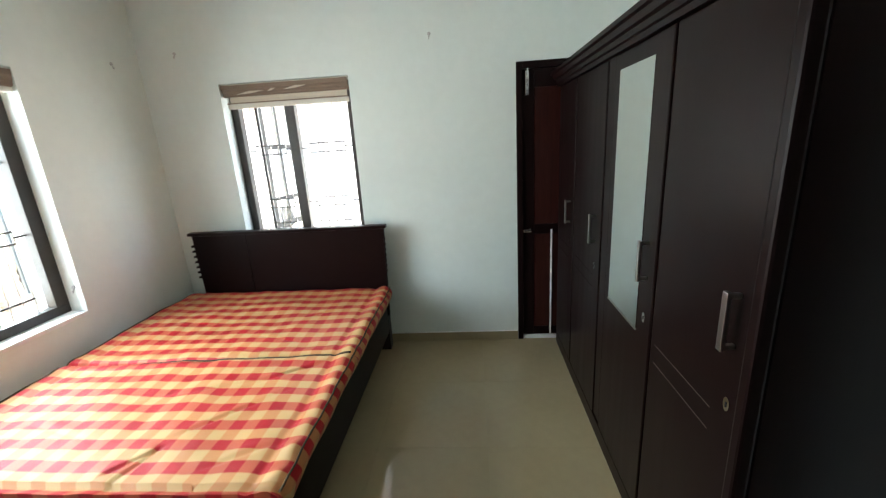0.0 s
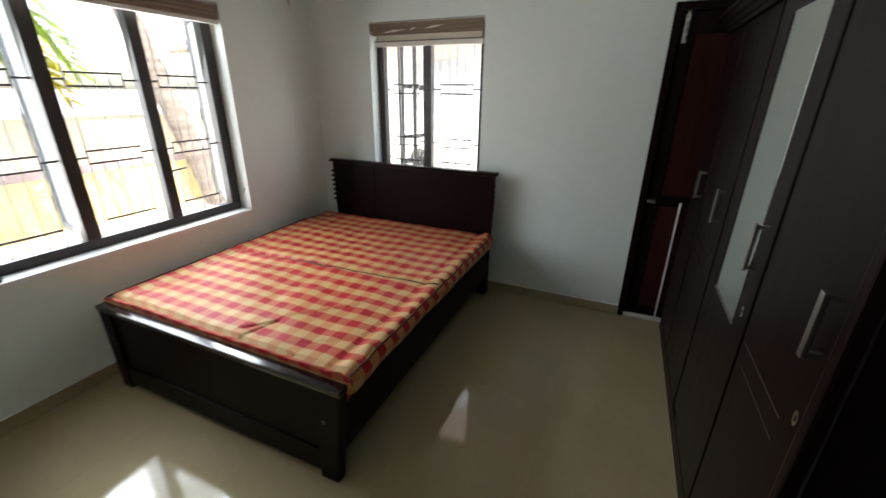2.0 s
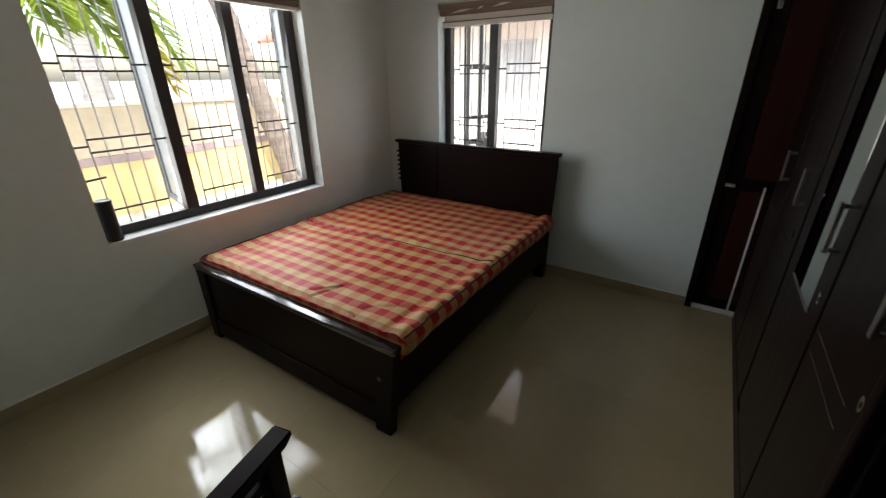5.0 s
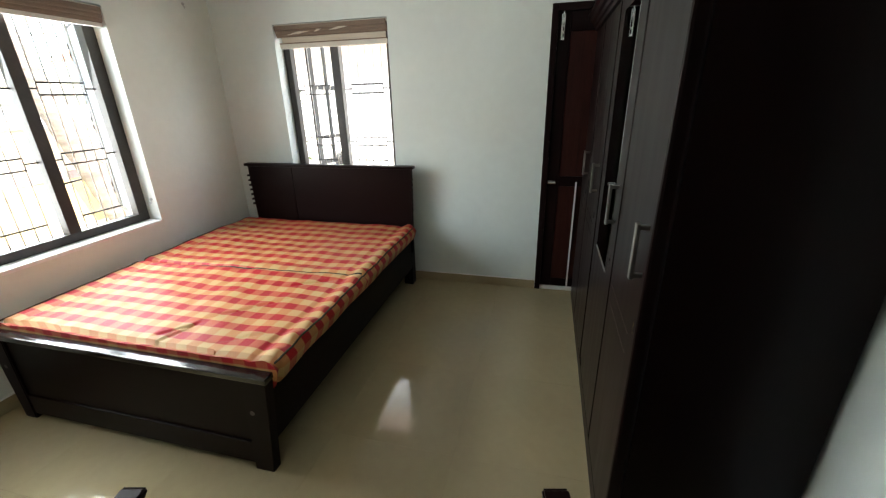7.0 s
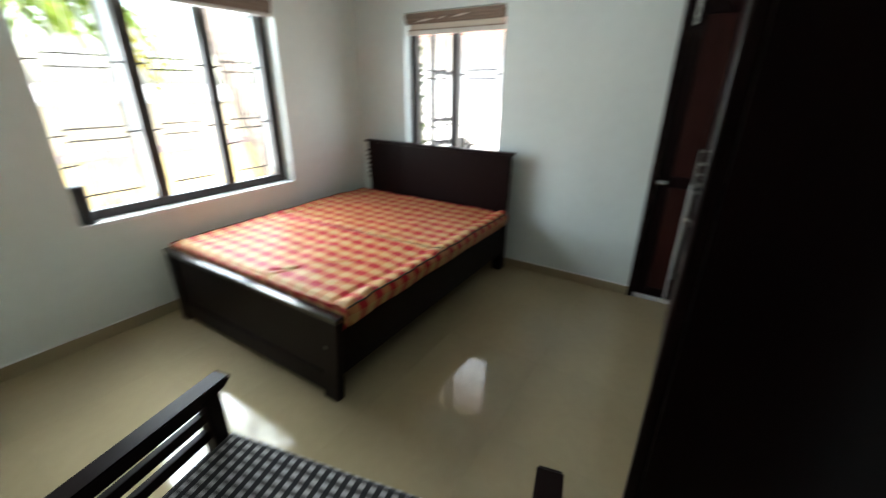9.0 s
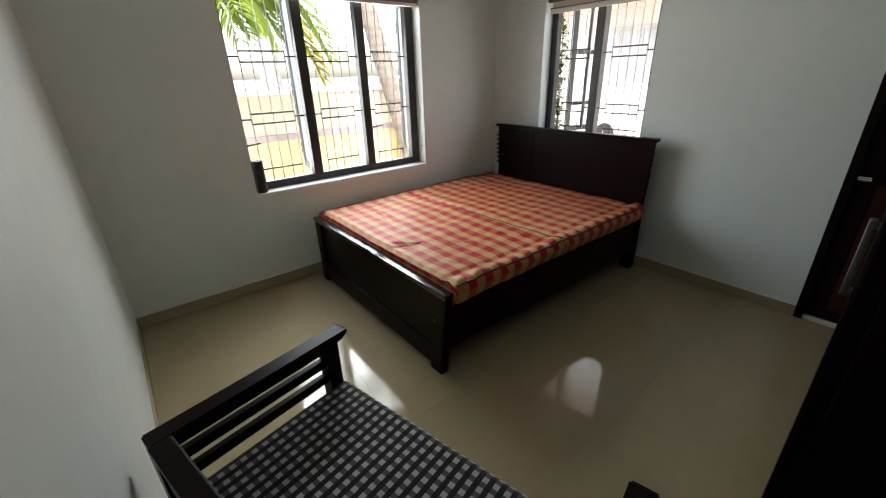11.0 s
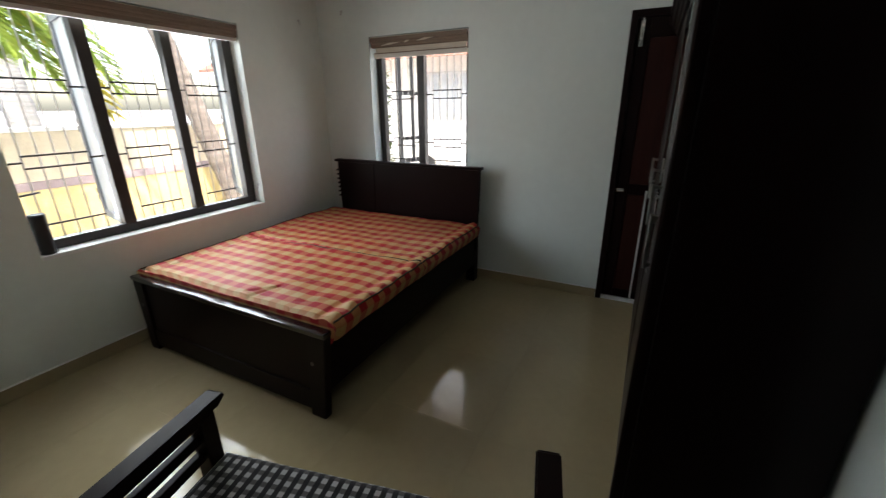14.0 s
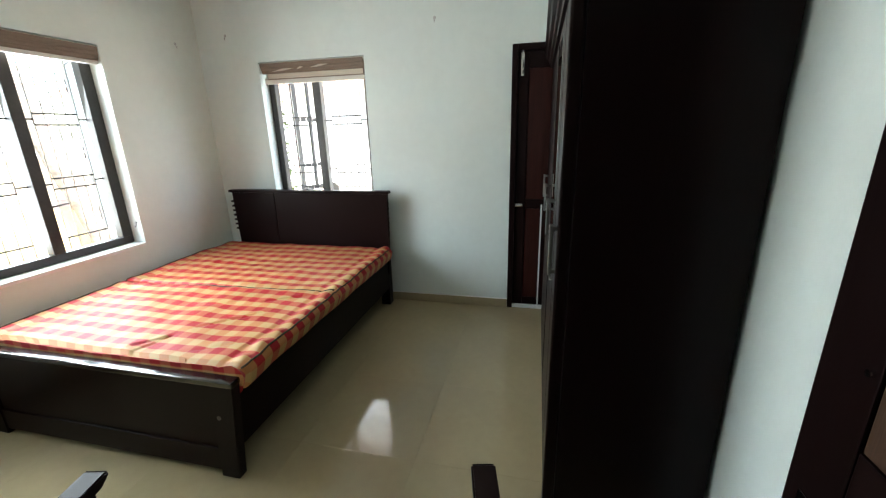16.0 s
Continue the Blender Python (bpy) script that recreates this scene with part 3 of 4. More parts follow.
def wardrobe_door(y0, y1, inset=0.085, mirror=False, hz=1.06, lines=None):
    """One flat door with a routed double line, a bar handle and a key plate near its near edge."""
    d = boxpart("door", (FXD, FXD + 0.019, y0 + 0.002, y1 - 0.002, 0.085, WT - 0.004), WOOD, ward, 0.006)
    hy = y0 + inset
    bm = bmesh.new()
    box(bm, FXD - 0.036, FXD - 0.025, hy - 0.010, hy + 0.010, hz, hz + 0.152, 0.002)
    for z in (hz + 0.010, hz + 0.142):
        box(bm, FXD - 0.027, FXD + 0.001, hy - 0.006, hy + 0.006, z - 0.006, z + 0.006, 0.001)
    part("handle", bm, STEEL, d, "brushed steel bar handle")
    bm = bmesh.new()
    tube(bm, ((FXD - 0.003, hy - 0.008, 0.925), (FXD + 0.002, hy - 0.008, 0.925)), 0.016, 12)
    bmesh.ops.scale(bm, vec=(1, 0.75, 1.25), verts=bm.verts, space=Matrix.Translation((-FXD, -hy + 0.008, -0.925)))
    k = part("key_plate", bm, CHROME, d, "small bright key plate")
    bm = bmesh.new()
    box(bm, FXD - 0.0045, FXD - 0.0028, hy - 0.010, hy - 0.006, 0.917, 0.931)
    part("keyhole", bm, BLACK, k)
    if mirror:
        my0, my1, mz0, mz1 = y0 + 0.117, y1 - 0.064, 0.850, 1.832
        boxpart("mirror", (FXD - 0.003, FXD + 0.002, my0, my1, mz0, mz1), MIRROR, d, 0.0015, "tall plain mirror")
        boxpart("mirror_trim", (FXD - 0.006, FXD + 0.001, my0, my1, mz0 - 0.007, mz0 - 0.001), STEEL, d, 0.001)
    else:
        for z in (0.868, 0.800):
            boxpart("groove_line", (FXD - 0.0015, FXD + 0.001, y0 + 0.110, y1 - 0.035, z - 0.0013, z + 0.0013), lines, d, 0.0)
    return d


# pale tone stands in for light catching the near door's grooves; others stay wood
GLINT_LINE = material("groove_glint", (0.085, 0.068, 0.058), 0.5, vary=0.3, scale=30)
wardrobe_door(-2.127, -1.648, 0.054, hz=1.072, lines=GLINT_LINE)
wardrobe_door(-1.636, -1.132, 0.065, mirror=True, hz=1.066)
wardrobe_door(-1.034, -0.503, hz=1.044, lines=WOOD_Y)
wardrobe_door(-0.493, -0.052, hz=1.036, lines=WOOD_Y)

# ---- bed ----
bed = thing("double_bed", 0.92, -1.1, 0, "dark-stained wooden double bed with solid headboard and footboard", "bed")
HX0, HX1 = 0.195, 1.715
# headboard: tapered legs, panel, cap and side pegs
bm = bmesh.new()
prism(bm, [(0.642, 1.0), (HX1 - 0.012, 1.0), (HX1 - 0.030, 0.30), (0.631, 0.30)], -0.150, -0.115, 'y')
bmesh.ops.bevel(bm, geom=bm.edges[:], offset=0.003, segments=2, affect='EDGES')
head = part("headboard", bm, WOOD_X, bed, "plain solid headboard of two boards")
bm = bmesh.new()
prism(bm, [(HX0 + 0.012, 1.0), (0.6385, 1.0), (0.6275, 0.30), (HX0 + 0.030, 0.30)], -0.1485, -0.115, 'y')
bmesh.ops.bevel(bm, geom=bm.edges[:], offset=0.003, segments=2, affect='EDGES')
part("side_board", bm, WOOD_X, head)
boxpart("headboard_cap", (HX0 - 0.012, HX1 + 0.006, -0.162, -0.102, 1.000, 1.024), WOOD_X, head, 0.005)
for k in range(7):
    z = 0.665 + 0.042 * k
    for s, x in ((-1, HX0 + 0.012 + 0.018 * (1.0 - z) / 0.7), (1, HX1 - 0.012 - 0.018 * (1.0 - z) / 0.7)):
        x0, x1 = sorted((x - 0.006 * s, x + s * (0.026 if s < 0 else 0.006)))
        boxpart("peg", (x0, x1, -0.146, -0.120, z - 0.008, z + 0.008), WOOD, head, 0.003)
for x0, x1 in ((HX0 + 0.02, HX0 + 0.10), (HX1 - 0.125, HX1 - 0.045)):
    boxpart("leg", (x0, x1, -0.145, -0.062, 0, 0.42), WOOD, bed, 0.004)
# footboard
GX0, GX1, GY = 0.133, 1.709, -2.062
foot = boxpart("footboard", (GX0 + 0.08, GX1 - 0.08, GY + 0.016, GY + 0.044, 0.115, 0.486), WOOD_X, bed, 0.003)
boxpart("footboard_cap", (GX0 - 0.004, GX1 + 0.004, GY - 0.006, GY + 0.049, 0.486, 0.514), POLISHED, foot, 0.006, "polished top rail")
boxpart("lower_rail", (GX0 + 0.08, GX1 - 0.08, GY + 0.006, GY + 0.048, 0.030, 0.150), WOOD_X, foot, 0.004)
for x0, x1, b0, b1 in ((GX0, GX0 + 0.10, GX0 + 0.012, GX0 + 0.088), (GX1 - 0.125, GX1, GX1 - 0.150, GX1 - 0.055)):
    bm = bmesh.new()
    prism(bm, [(b0, 0), (b1, 0), (x1, 0.486), (x0, 0.486)], GY, GY + 0.048, 'y')
    bmesh.ops.bevel(bm, geom=bm.edges[:], offset=0.004, segments=2, affect='EDGES')
    part("leg", bm, WOOD, bed)
for x in (GX0 + 0.05, 1.612):
    bm = bmesh.new()
    tube(bm, ((x, GY - 0.002, 0.325), (x, GY + 0.004, 0.325)), 0.011, 12)
    part("bolt_cap", bm, DULL, foot, "round grey bolt cap")
for x0, x1 in ((0.165, 0.195), (1.640, 1.670)):
    boxpart("side_rail", (x0, x1, GY + 0.049, -0.146, 0.160, 0.414), WOOD_Y, bed, 0.004)
boxpart("centre_rail", (0.90, 0.94, GY + 0.05, -0.151, 0.30, 0.395), WOOD_Y, bed, 0.003)
for k in range(9):
    y = -1.86 + k * 0.2
    boxpart("slat", (0.196, 1.639, y - 0.045, y + 0.045, 0.396, 0.414), SLAT, bed, 0.002)


# mattress
def rounded_section(x0, x1, z0, z1, r, nx, nz, nr):
    """The outline of the mattress across, counter-clockwise from the bottom middle, seen from its foot."""
    pts = []
    def arc(cx, cz, a0):
        for k in range(nr + 1):
            a = radians(a0 + 90 * k / nr)
            pts.append((cx + r * math.cos(a), cz + r * math.sin(a)))
    for k in range(nx):
        pts.append((x0 + r + (x1 - x0 - 2 * r) * k / nx, z0))
    arc(x1 - r, z0 + r, -90)
    for k in range(1, nz):
        pts.append((x1, z0 + r + (z1 - z0 - 2 * r) * k / nz))
    arc(x1 - r, z1 - r, 0)
    for k in range(1, nx):
        pts.append((x1 - r - (x1 - x0 - 2 * r) * k / nx, z1))
    arc(x0 + r, z1 - r, 90)
    for k in range(1, nz):
        pts.append((x0, z1 - r - (z1 - z0 - 2 * r) * k / nz))
    arc(x0 + r, z0 + r, 180)
    return pts[:-1]


MX0, MX1, MY0, MY1, MZ0, MZ1 = 0.100, 1.735, -2.012, -0.165, 0.4145, 0.542
FOLD = -1.215


def fold_line(x):
    """Where the fold runs across the mattress."""
    return FOLD + 0.045 * x + 0.006 * math.sin(x * 5)


def soft(x, y, z):
    """The sag, wrinkles and fold of the filled mattress: how far its top lies above the even one."""
    d = 0.010 * noise.noise((x * 2.2, y * 2.2, 3)) + 0.008 * noise.noise((x * 6, y * 5, 9)) + 0.003 * noise.noise((x * 14, y * 11, 4))
    fold = y - fold_line(x)
    d -= 0.020 * math.exp(-(fold / 0.011) ** 2) - 0.006 * math.exp(-((abs(fold) - 0.05) / 0.03) ** 2)
    for ax, ay, bx, by, deep in ((1.085, -2.0, 1.15, -1.812, 0.007), (1.045, -1.93, 1.15, -1.812, 0.009)):
        run = math.hypot(bx - ax, by - ay)
        along = ((x - ax) * (bx - ax) + (y - ay) * (by - ay)) / run
        across = ((x - ax) * (by - ay) - (y - ay) * (bx - ax)) / run
        reach = math.exp(-max(0.0, abs(along - run / 2) - run * 0.38) ** 2 / 0.0012)
        d -= deep * math.exp(-(across / 0.006) ** 2) * reach
        d += 0.002 * math.exp(-((across + 0.020) / 0.016) ** 2) * reach
    for cx, cy, slope, half, depth in ((1.30, -1.62, 0.9, 0.16, 0.010), (1.05, -1.45, 0.3, 0.25, 0.006), (0.55, -1.70, -0.25, 0.22, 0.006),
                                       (1.45, -1.30, 0.7, 0.12, 0.011), (1.48, -1.85, 0.5, 0.12, 0.010), (0.75, -0.72, 0.2, 0.30, 0.006),
                                       (1.38, -0.60, 0.6, 0.15, 0.009), (0.40, -1.05, 0.1, 0.25, 0.005), (1.20, -0.95, -0.3, 0.2, 0.006)):
        line = y - cy - slope * (x - cx)
        d -= 0.6 * depth * math.exp(-(line / 0.011) ** 2) * math.exp(-((x - cx) / half) ** 2)
        d += 0.25 * depth * math.exp(-((line - 0.03) / 0.02) ** 2) * math.exp(-((x - cx) / half) ** 2)
    edge = min(x - MX0, MX1 - x)
    d += 0.012 * math.exp(-((edge - 0.055) / 0.035) ** 2) * (0.5 + 1.1 * math.sin(y * 27 + 2 * noise.noise((y * 3, 1, 1))) ** 2 if x > 0.9 else 0.35)
    d -= 0.007 * math.exp(-((edge - 0.125) / 0.016) ** 2)
    return d


sec = rounded_section(MX0, MX1, MZ0, MZ1, 0.045, 170, 4, 5)
lens = [0.0]
for p, q in zip(sec, sec[1:] + sec[:1]):
    lens.append(lens[-1] + math.hypot(q[0] - p[0], q[1] - p[1]))
first = min(i for i, p in enumerate(sec) if p[1] > MZ1 - 1e-6)
lens = [lens[first] - v + sec[first][0] for v in lens]
stations = []
for k in range(6):
    a = radians(90 * k / 5)
    stations.append((MY0 + 0.04 * (1 - math.sin(a)), 1 - math.cos(a) if k < 5 else 1.0))
N = 300
stations += [(MY0 + 0.04 + (MY1 - MY0 - 0.08) * k / N, 1.0) for k in range(1, N)]
stations += [(MY1 - 0.04 + 0.04 * math.sin(radians(90 * k / 5)), math.cos(radians(90 * k / 5))) for k in range(6)]
stations = sorted(set(stations))
bm = bmesh.new()
uvl = bm.loops.layers.uv.new("cloth")
rings = []
cz = (MZ0 + MZ1) / 2
for y, full in stations:
    ring = []
    inset = 0.04 * (1 - math.sqrt(max(0.0, full * (2 - full)))) if full < 1 else 0.0
    for x, z in sec:
        zz = z if z < cz else z + soft(x, y, z) * (z - cz) / (MZ1 - cz)
        xx = x + (0.012 * noise.noise((3, y * 4, z * 6)) if x > 1.5 or x < 0.3 else 0)
        if x > 1.5:
            xx -= 0.045 * max(0.0, MZ1 - 0.03 - z) / (MZ1 - MZ0)
        if inset:
            zz = max(MZ0, min(zz, zz + (cz - zz) * inset * 10)) if z > cz else zz + (cz - zz) * inset * 4
            zz = max(zz, MZ0)
            xx = xx + ((inset * 0.6) if xx < 0.5 else (-inset * 0.6) if xx > 1.4 else 0)
        ring.append(bm.verts.new((xx, y, zz)))
    rings.append((ring, y))
for (ra, ya), (rb, yb) in zip(rings, rings[1:]):
    k = len(ra)
    for i in range(k):
        f = bm.faces.new((ra[i], rb[i], rb[(i + 1) % k], ra[(i + 1) % k]))
        f.smooth = True
        for lp, (u, v) in zip(f.loops, ((lens[i], ya), (lens[i], yb), (lens[i + 1], yb), (lens[i + 1], ya))):
            lp[uvl].uv = (u, v - 0.044 if v > fold_line(lp.vert.co.x) else v)
for ring, y in (rings[0], rings[-1]):
    f = bm.faces.new(ring)
    for lp in f.loops:
        lp[uvl].uv = (lp.vert.co.x, y - lp.vert.co.z)
bmesh.ops.recalc_face_normals(bm, faces=bm.faces)
mattress = thing("mattress", 0.91, -1.1, MZ0, "thin fold-up mattress in red and yellow checked cotton", "mattress")
body = part("cover", bm, RED_CHECK, mattress)
for xs in (MX1 - 0.020, MX0 + 0.020):
    bm = bmesh.new()
    pts = []
    for k in range(61):
        y = MY0 + 0.015 + (MY1 - MY0 - 0.03) * k / 60
        pts.append((xs + 0.012 * noise.noise((3, y * 4, 0.5 * 6)), y, MZ1 - 0.003 + soft(xs, y, MZ1) * 0.95))
    tube(bm, pts, 0.0048, 6)
    part("piping", bm, PIPING, body, "thin stitched piping", smooth=True)
bm = bmesh.new()
pts = [(MX0 + 0.03 + (MX1 - MX0 - 0.06) * k / 40, MY0 + 0.008, MZ1 - 0.020 + 0.006 * noise.noise((k * 0.4, 2, 2))) for k in range(41)]
tube(bm, pts, 0.0045, 6)
part("piping", bm, PIPING, body, "thin stitched piping", smooth=True)

# dark line drawn for the fold's open gap, thinning to the left
bm = bmesh.new()
pts = []
for k in range(41):
    x = 0.55 + (MX1 - 0.04 - 0.55) * k / 40
    y = fold_line(x)
    pts.append((x, y, MZ1 + soft(x, y, MZ1) + 0.012))
tube(bm, pts, [0.0055 * min(1.0, 0.3 + k / 12) for k in range(41)], 6)
part("seam", bm, SEAM, body, "dark line along the fold", smooth=True)

# ---- bench ----
BW, BD, BH = 1.132, 0.61, 0.612
bench = new("settee")
bench["own_axes"] = 1
bench.matrix_basis = pose(1.731, -2.653, 0, 0, 0, 12.9)
bpy.context.view_layer.update()
tagged(bench, "low dark wooden settee with slatted arms and checked seat", "settee")
for x0 in (0.0, BW - 0.055):
    bm = bmesh.new()
    prism(bm, [(-BD, BH - 0.034), (0.016, BH - 0.034), (0.046, BH - 0.014), (0.048, BH - 0.004), (0.042, BH), (-BD, BH)], x0 - 0.006, x0 + 0.061, 'x')
    bmesh.ops.bevel(bm, geom=bm.edges[:], offset=0.005, segments=2, affect='EDGES')
    arm = part("arm", bm, WOOD_Y, bench)
    boxpart("arm_rail", (x0 + 0.010, x0 + 0.045, -BD + 0.055, -0.055, BH - 0.060, BH - 0.035), WOOD_Y, arm, 0.003)
    for z in (0.505, 0.435):
        boxpart("arm_slat", (x0 + 0.015, x0 + 0.040, -BD + 0.055, -0.055, z - 0.018, z + 0.018), WOOD_Y, arm, 0.004)
    boxpart("front_leg", (x0, x0 + 0.055, -0.055, 0.0, 0, BH - 0.035), WOOD, bench, 0.004)
    boxpart("back_leg", (x0, x0 + 0.055, -BD, -BD + 0.055, 0, BH - 0.035), WOOD, bench, 0.004)
    boxpart("side_apron", (x0 + 0.012, x0 + 0.043, -BD + 0.055, -0.055, 0.27, 0.35), WOOD_Y, bench, 0.003)
boxpart("front_apron", (0.055, BW - 0.055, -0.045, -0.012, 0.27, 0.35), WOOD_X, bench, 0.003)
boxpart("back_apron", (0.055, BW - 0.055, -BD + 0.01, -BD + 0.043, 0.27, 0.35), WOOD_X, bench, 0.003)
boxpart("back_rail", (0.055, BW - 0.055, -BD - 0.004, -BD + 0.056, BH - 0.034, BH - 0.001), WOOD_X, bench, 0.006)
boxpart("back_rail", (0.055, BW - 0.055, -BD + 0.008, -BD + 0.046, 0.44, 0.48), WOOD_X, bench, 0.004)
for k in range(9):
    x = 0.11 + k * (BW - 0.22) / 8
    boxpart("back_slat", (x - 0.016, x + 0.016, -BD + 0.014, -BD + 0.036, 0.481, BH - 0.035), WOOD, bench, 0.003)
boxpart("seat_board", (0.056, BW - 0.056, -BD + 0.057, -0.012, 0.351, 0.366), SLAT, bench, 0.002)
# seat pad, a thing that lies on the settee
bm = bmesh.new()
uvl = bm.loops.layers.uv.new("cloth")
px0, px1, py0, py1 = 0.060, BW - 0.060, -BD + 0.060, 0.004
nx, ny = 48, 28
top = {}
for i in range(nx + 1):
    for j in range(ny + 1):
        x, y = px0 + (px1 - px0) * i / nx, py0 + (py1 - py0) * j / ny
        e = min(x - px0, px1 - x, y - py0, py1 - y)
        rr = 0.022
        drop = rr - math.sqrt(max(0, rr * rr - max(0, rr - e) ** 2)) if e < rr else 0
        z = 0.418 - drop + 0.004 * noise.noise((x * 5, y * 5, 1))
        top[i, j] = bm.verts.new((x, y, z))
for i in range(nx):
    for j in range(ny):
        f = bm.faces.new((top[i, j], top[i + 1, j], top[i + 1, j + 1], top[i, j + 1]))
        f.smooth = True
        for lp in f.loops:
            lp[uvl].uv = (lp.vert.co.x, lp.vert.co.y)
border = [(i, 0) for i in range(nx)] + [(nx, j) for j in range(ny)] + [(i, ny) for i in range(nx, 0, -1)] + [(0, j) for j in range(ny, 0, -1)]
low = {k: bm.verts.new((top[k].co.x, top[k].co.y, 0.367)) for k in border}
for a, b in zip(border, border[1:] + border[:1]):
    f = bm.faces.new((top[a], low[a], low[b], top[b]))
    for lp in f.loops:
        c = lp.vert.co
        lp[uvl].uv = (c.x, c.y + (0.418 - c.z)) if a[0] != b[0] else (c.x + (0.418 - c.z), c.y)
bm.faces.new([low[k] for k in reversed(border)])
bmesh.ops.recalc_face_normals(bm, faces=bm.faces)
pad = make("seat_cushion", bm, BLACK_CHECK)
pad.matrix_basis = bench.matrix_basis.copy()
tagged(pad, "flat seat pad in black and white check cloth", "cushion")

# ---- small things ----
bm = bmesh.new()
prof = [(0.0, 0.0), (0.036, 0.0), (0.039, 0.004), (0.039, 0.016), (0.0375, 0.019), (0.0375, 0.205), (0.039, 0.208), (0.039, 0.222), (0.035, 0.228), (0.030, 0.224), (0.0, 0.223)]
rings = []
for r, z in prof[1:-1]:
    rings.append([bm.verts.new((-0.048 + r * math.cos(2 * math.pi * k / 28), -2.338 + r * math.sin(2 * math.pi * k / 28), LWZ0 + 0.012 + z)) for k in range(28)])
for a, b in zip(rings, rings[1:]):
    for k in range(28):
        bm.faces.new((a[k], a[(k + 1) % 28], b[(k + 1) % 28], b[k]))
bm.faces.new(list(reversed(rings[0])))
bm.faces.new(rings[-1])
bmesh.ops.recalc_face_normals(bm, faces=bm.faces)
speaker = make("cylindrical_speaker", bm, BLACK, True)
tagged(speaker, "matt black upright cylindrical speaker on the window sill", "speaker")


def wall_hook(x, y, z, nx, ny):
    h = thing("wall_hook", x, y, z, "small grey plastic hook on the wall", "hook", "wall hooks")
    bm = bmesh.new()
    s = Vector((ny, nx, 0)) * 0.012
    n3 = Vector((nx, ny, 0))
    p = Vector((x, y, z))
    tube(bm, (p + Vector((0, 0, 0.018)), p + n3 * 0.003 + Vector((0, 0, 0.018)), p + n3 * 0.006 + Vector((0, 0, 0.018))), (0.011, 0.011, 0.009), 10)
    plate = part("plate", bm, GREY, h, smooth=False)
    bm = bmesh.new()
    tube(bm, (p + n3 * 0.005 + Vector((0, 0, 0.012)), p + n3 * 0.010 + Vector((0, 0, -0.012)), p + n3 * 0.014 + Vector((0, 0, -0.016)), p + n3 * 0.017), 0.003, 8)
    part("hook", bm, GREY, h, smooth=True)


wall_hook(0.285, 0.0, 2.285, 0, -1)
wall_hook(2.115, 0.0, 2.280, 0, -1)
wall_hook(0.0, -0.245, 2.200, 1, 0)
wall_hook(-0.045, LWY1, 0.860, 0, -1)

# ---- outside ----
bm = bmesh.new()
box(bm, -900, 900, -900, 900, -0.60, -0.04)
tagged(make("ground", bm, GROUND), "sandy grey yard round the house", "ground", kind="structure")
cw = thing("compound_wall", -3.6, -3, -0.18, "cream and yellow compound wall with a mauve band", "wall")
boxpart("lower_wall", (-3.68, -3.50, -14, 6.0, -0.18, 0.60), YELLOW_WALL, cw, 0.004, "yellow lower wall")
boxpart("band", (-3.69, -3.485, -14, 6.0, 0.60, 0.70), MAUVE, cw, 0.006, "mauve band")
boxpart("upper_wall", (-3.68, -3.50, -14, 6.0, 0.70, 1.26), CREAM_WALL, cw, 0.004, "cream upper wall")
boxpart("coping", (-3.72, -3.46, -14, 6.0, 1.26, 1.31), HOUSE_WHITE, cw, 0.008, "pale coping")


def palm(x, y, lean, height, r, crown, seed, label="coconut palm with a leaning ringed trunk", bark=BARK):
    """A palm: ringed leaning trunk and feathered fronds, each a rib with leaflets."""
    rnd = random.Random(seed)
    t = thing("palm_tree", x, y, -0.18, label, "tree", "palms in the yard")
    bm = bmesh.new()
    pts, rad = [], []
    for k in range(41):
        s = k / 40
        pts.append((x + lean[0] * s ** 1.1, y + lean[1] * s ** 0.95, -0.20 + height * s))
        rad.append(r * (1.25 - 0.45 * s + 0.25 * math.exp(-s * 18)) * (1.03 if k % 2 else 0.97))
    tube(bm, pts, rad, 14)
    part("trunk", bm, bark, t, smooth=True)
    topp = Vector(pts[-1])
    for az, rise, length, *dry in crown:
        d = Vector((math.cos(radians(az)), math.sin(radians(az)), 0))
        rib = []
        for k in range(25):
            s = k / 24
            rib.append(topp + d * length * s * (1 - 0.18 * s * s) + Vector((0, 0, length * (rise * s - (0.75 + rise * 0.5) * s * s))))
        bm = bmesh.new()
        tube(bm, rib, [0.018 * (1 - 0.8 * k / 24) for k in range(25)], 5)
        side = d.cross(Vector((0, 0, 1)))
        for k in range(2, 25):
            for j in range(2):
                f = (k - rnd.random()) / 24
                base = rib[k - 1].lerp(rib[k], rnd.random())
                for sg in (-1, 1):
                    ll = 0.42 * math.sqrt(max(0.0, math.sin(math.pi * min(1, f * 0.85 + 0.12)))) + 0.10
                    tip = base + side * sg * ll * 0.75 + d * ll * 0.45 + Vector((0, 0, -ll * (0.35 + 0.35 * rnd.random())))
                    mid = base.lerp(tip, 0.45) + Vector((0, 0, 0.05 * ll))
                    wv = d * 0.016
                    a, b2, c2, e = (bm.verts.new(base - wv), bm.verts.new(mid - wv * 1.3), bm.verts.new(mid + wv * 1.3), bm.verts.new(base + wv))
                    tp = bm.verts.new(tip)
                    bm.faces.new((a, b2, c2, e))
                    bm.faces.new((b2, tp, c2))
        part("frond", bm, FROND_DRY if dry else FROND, t)
    return t


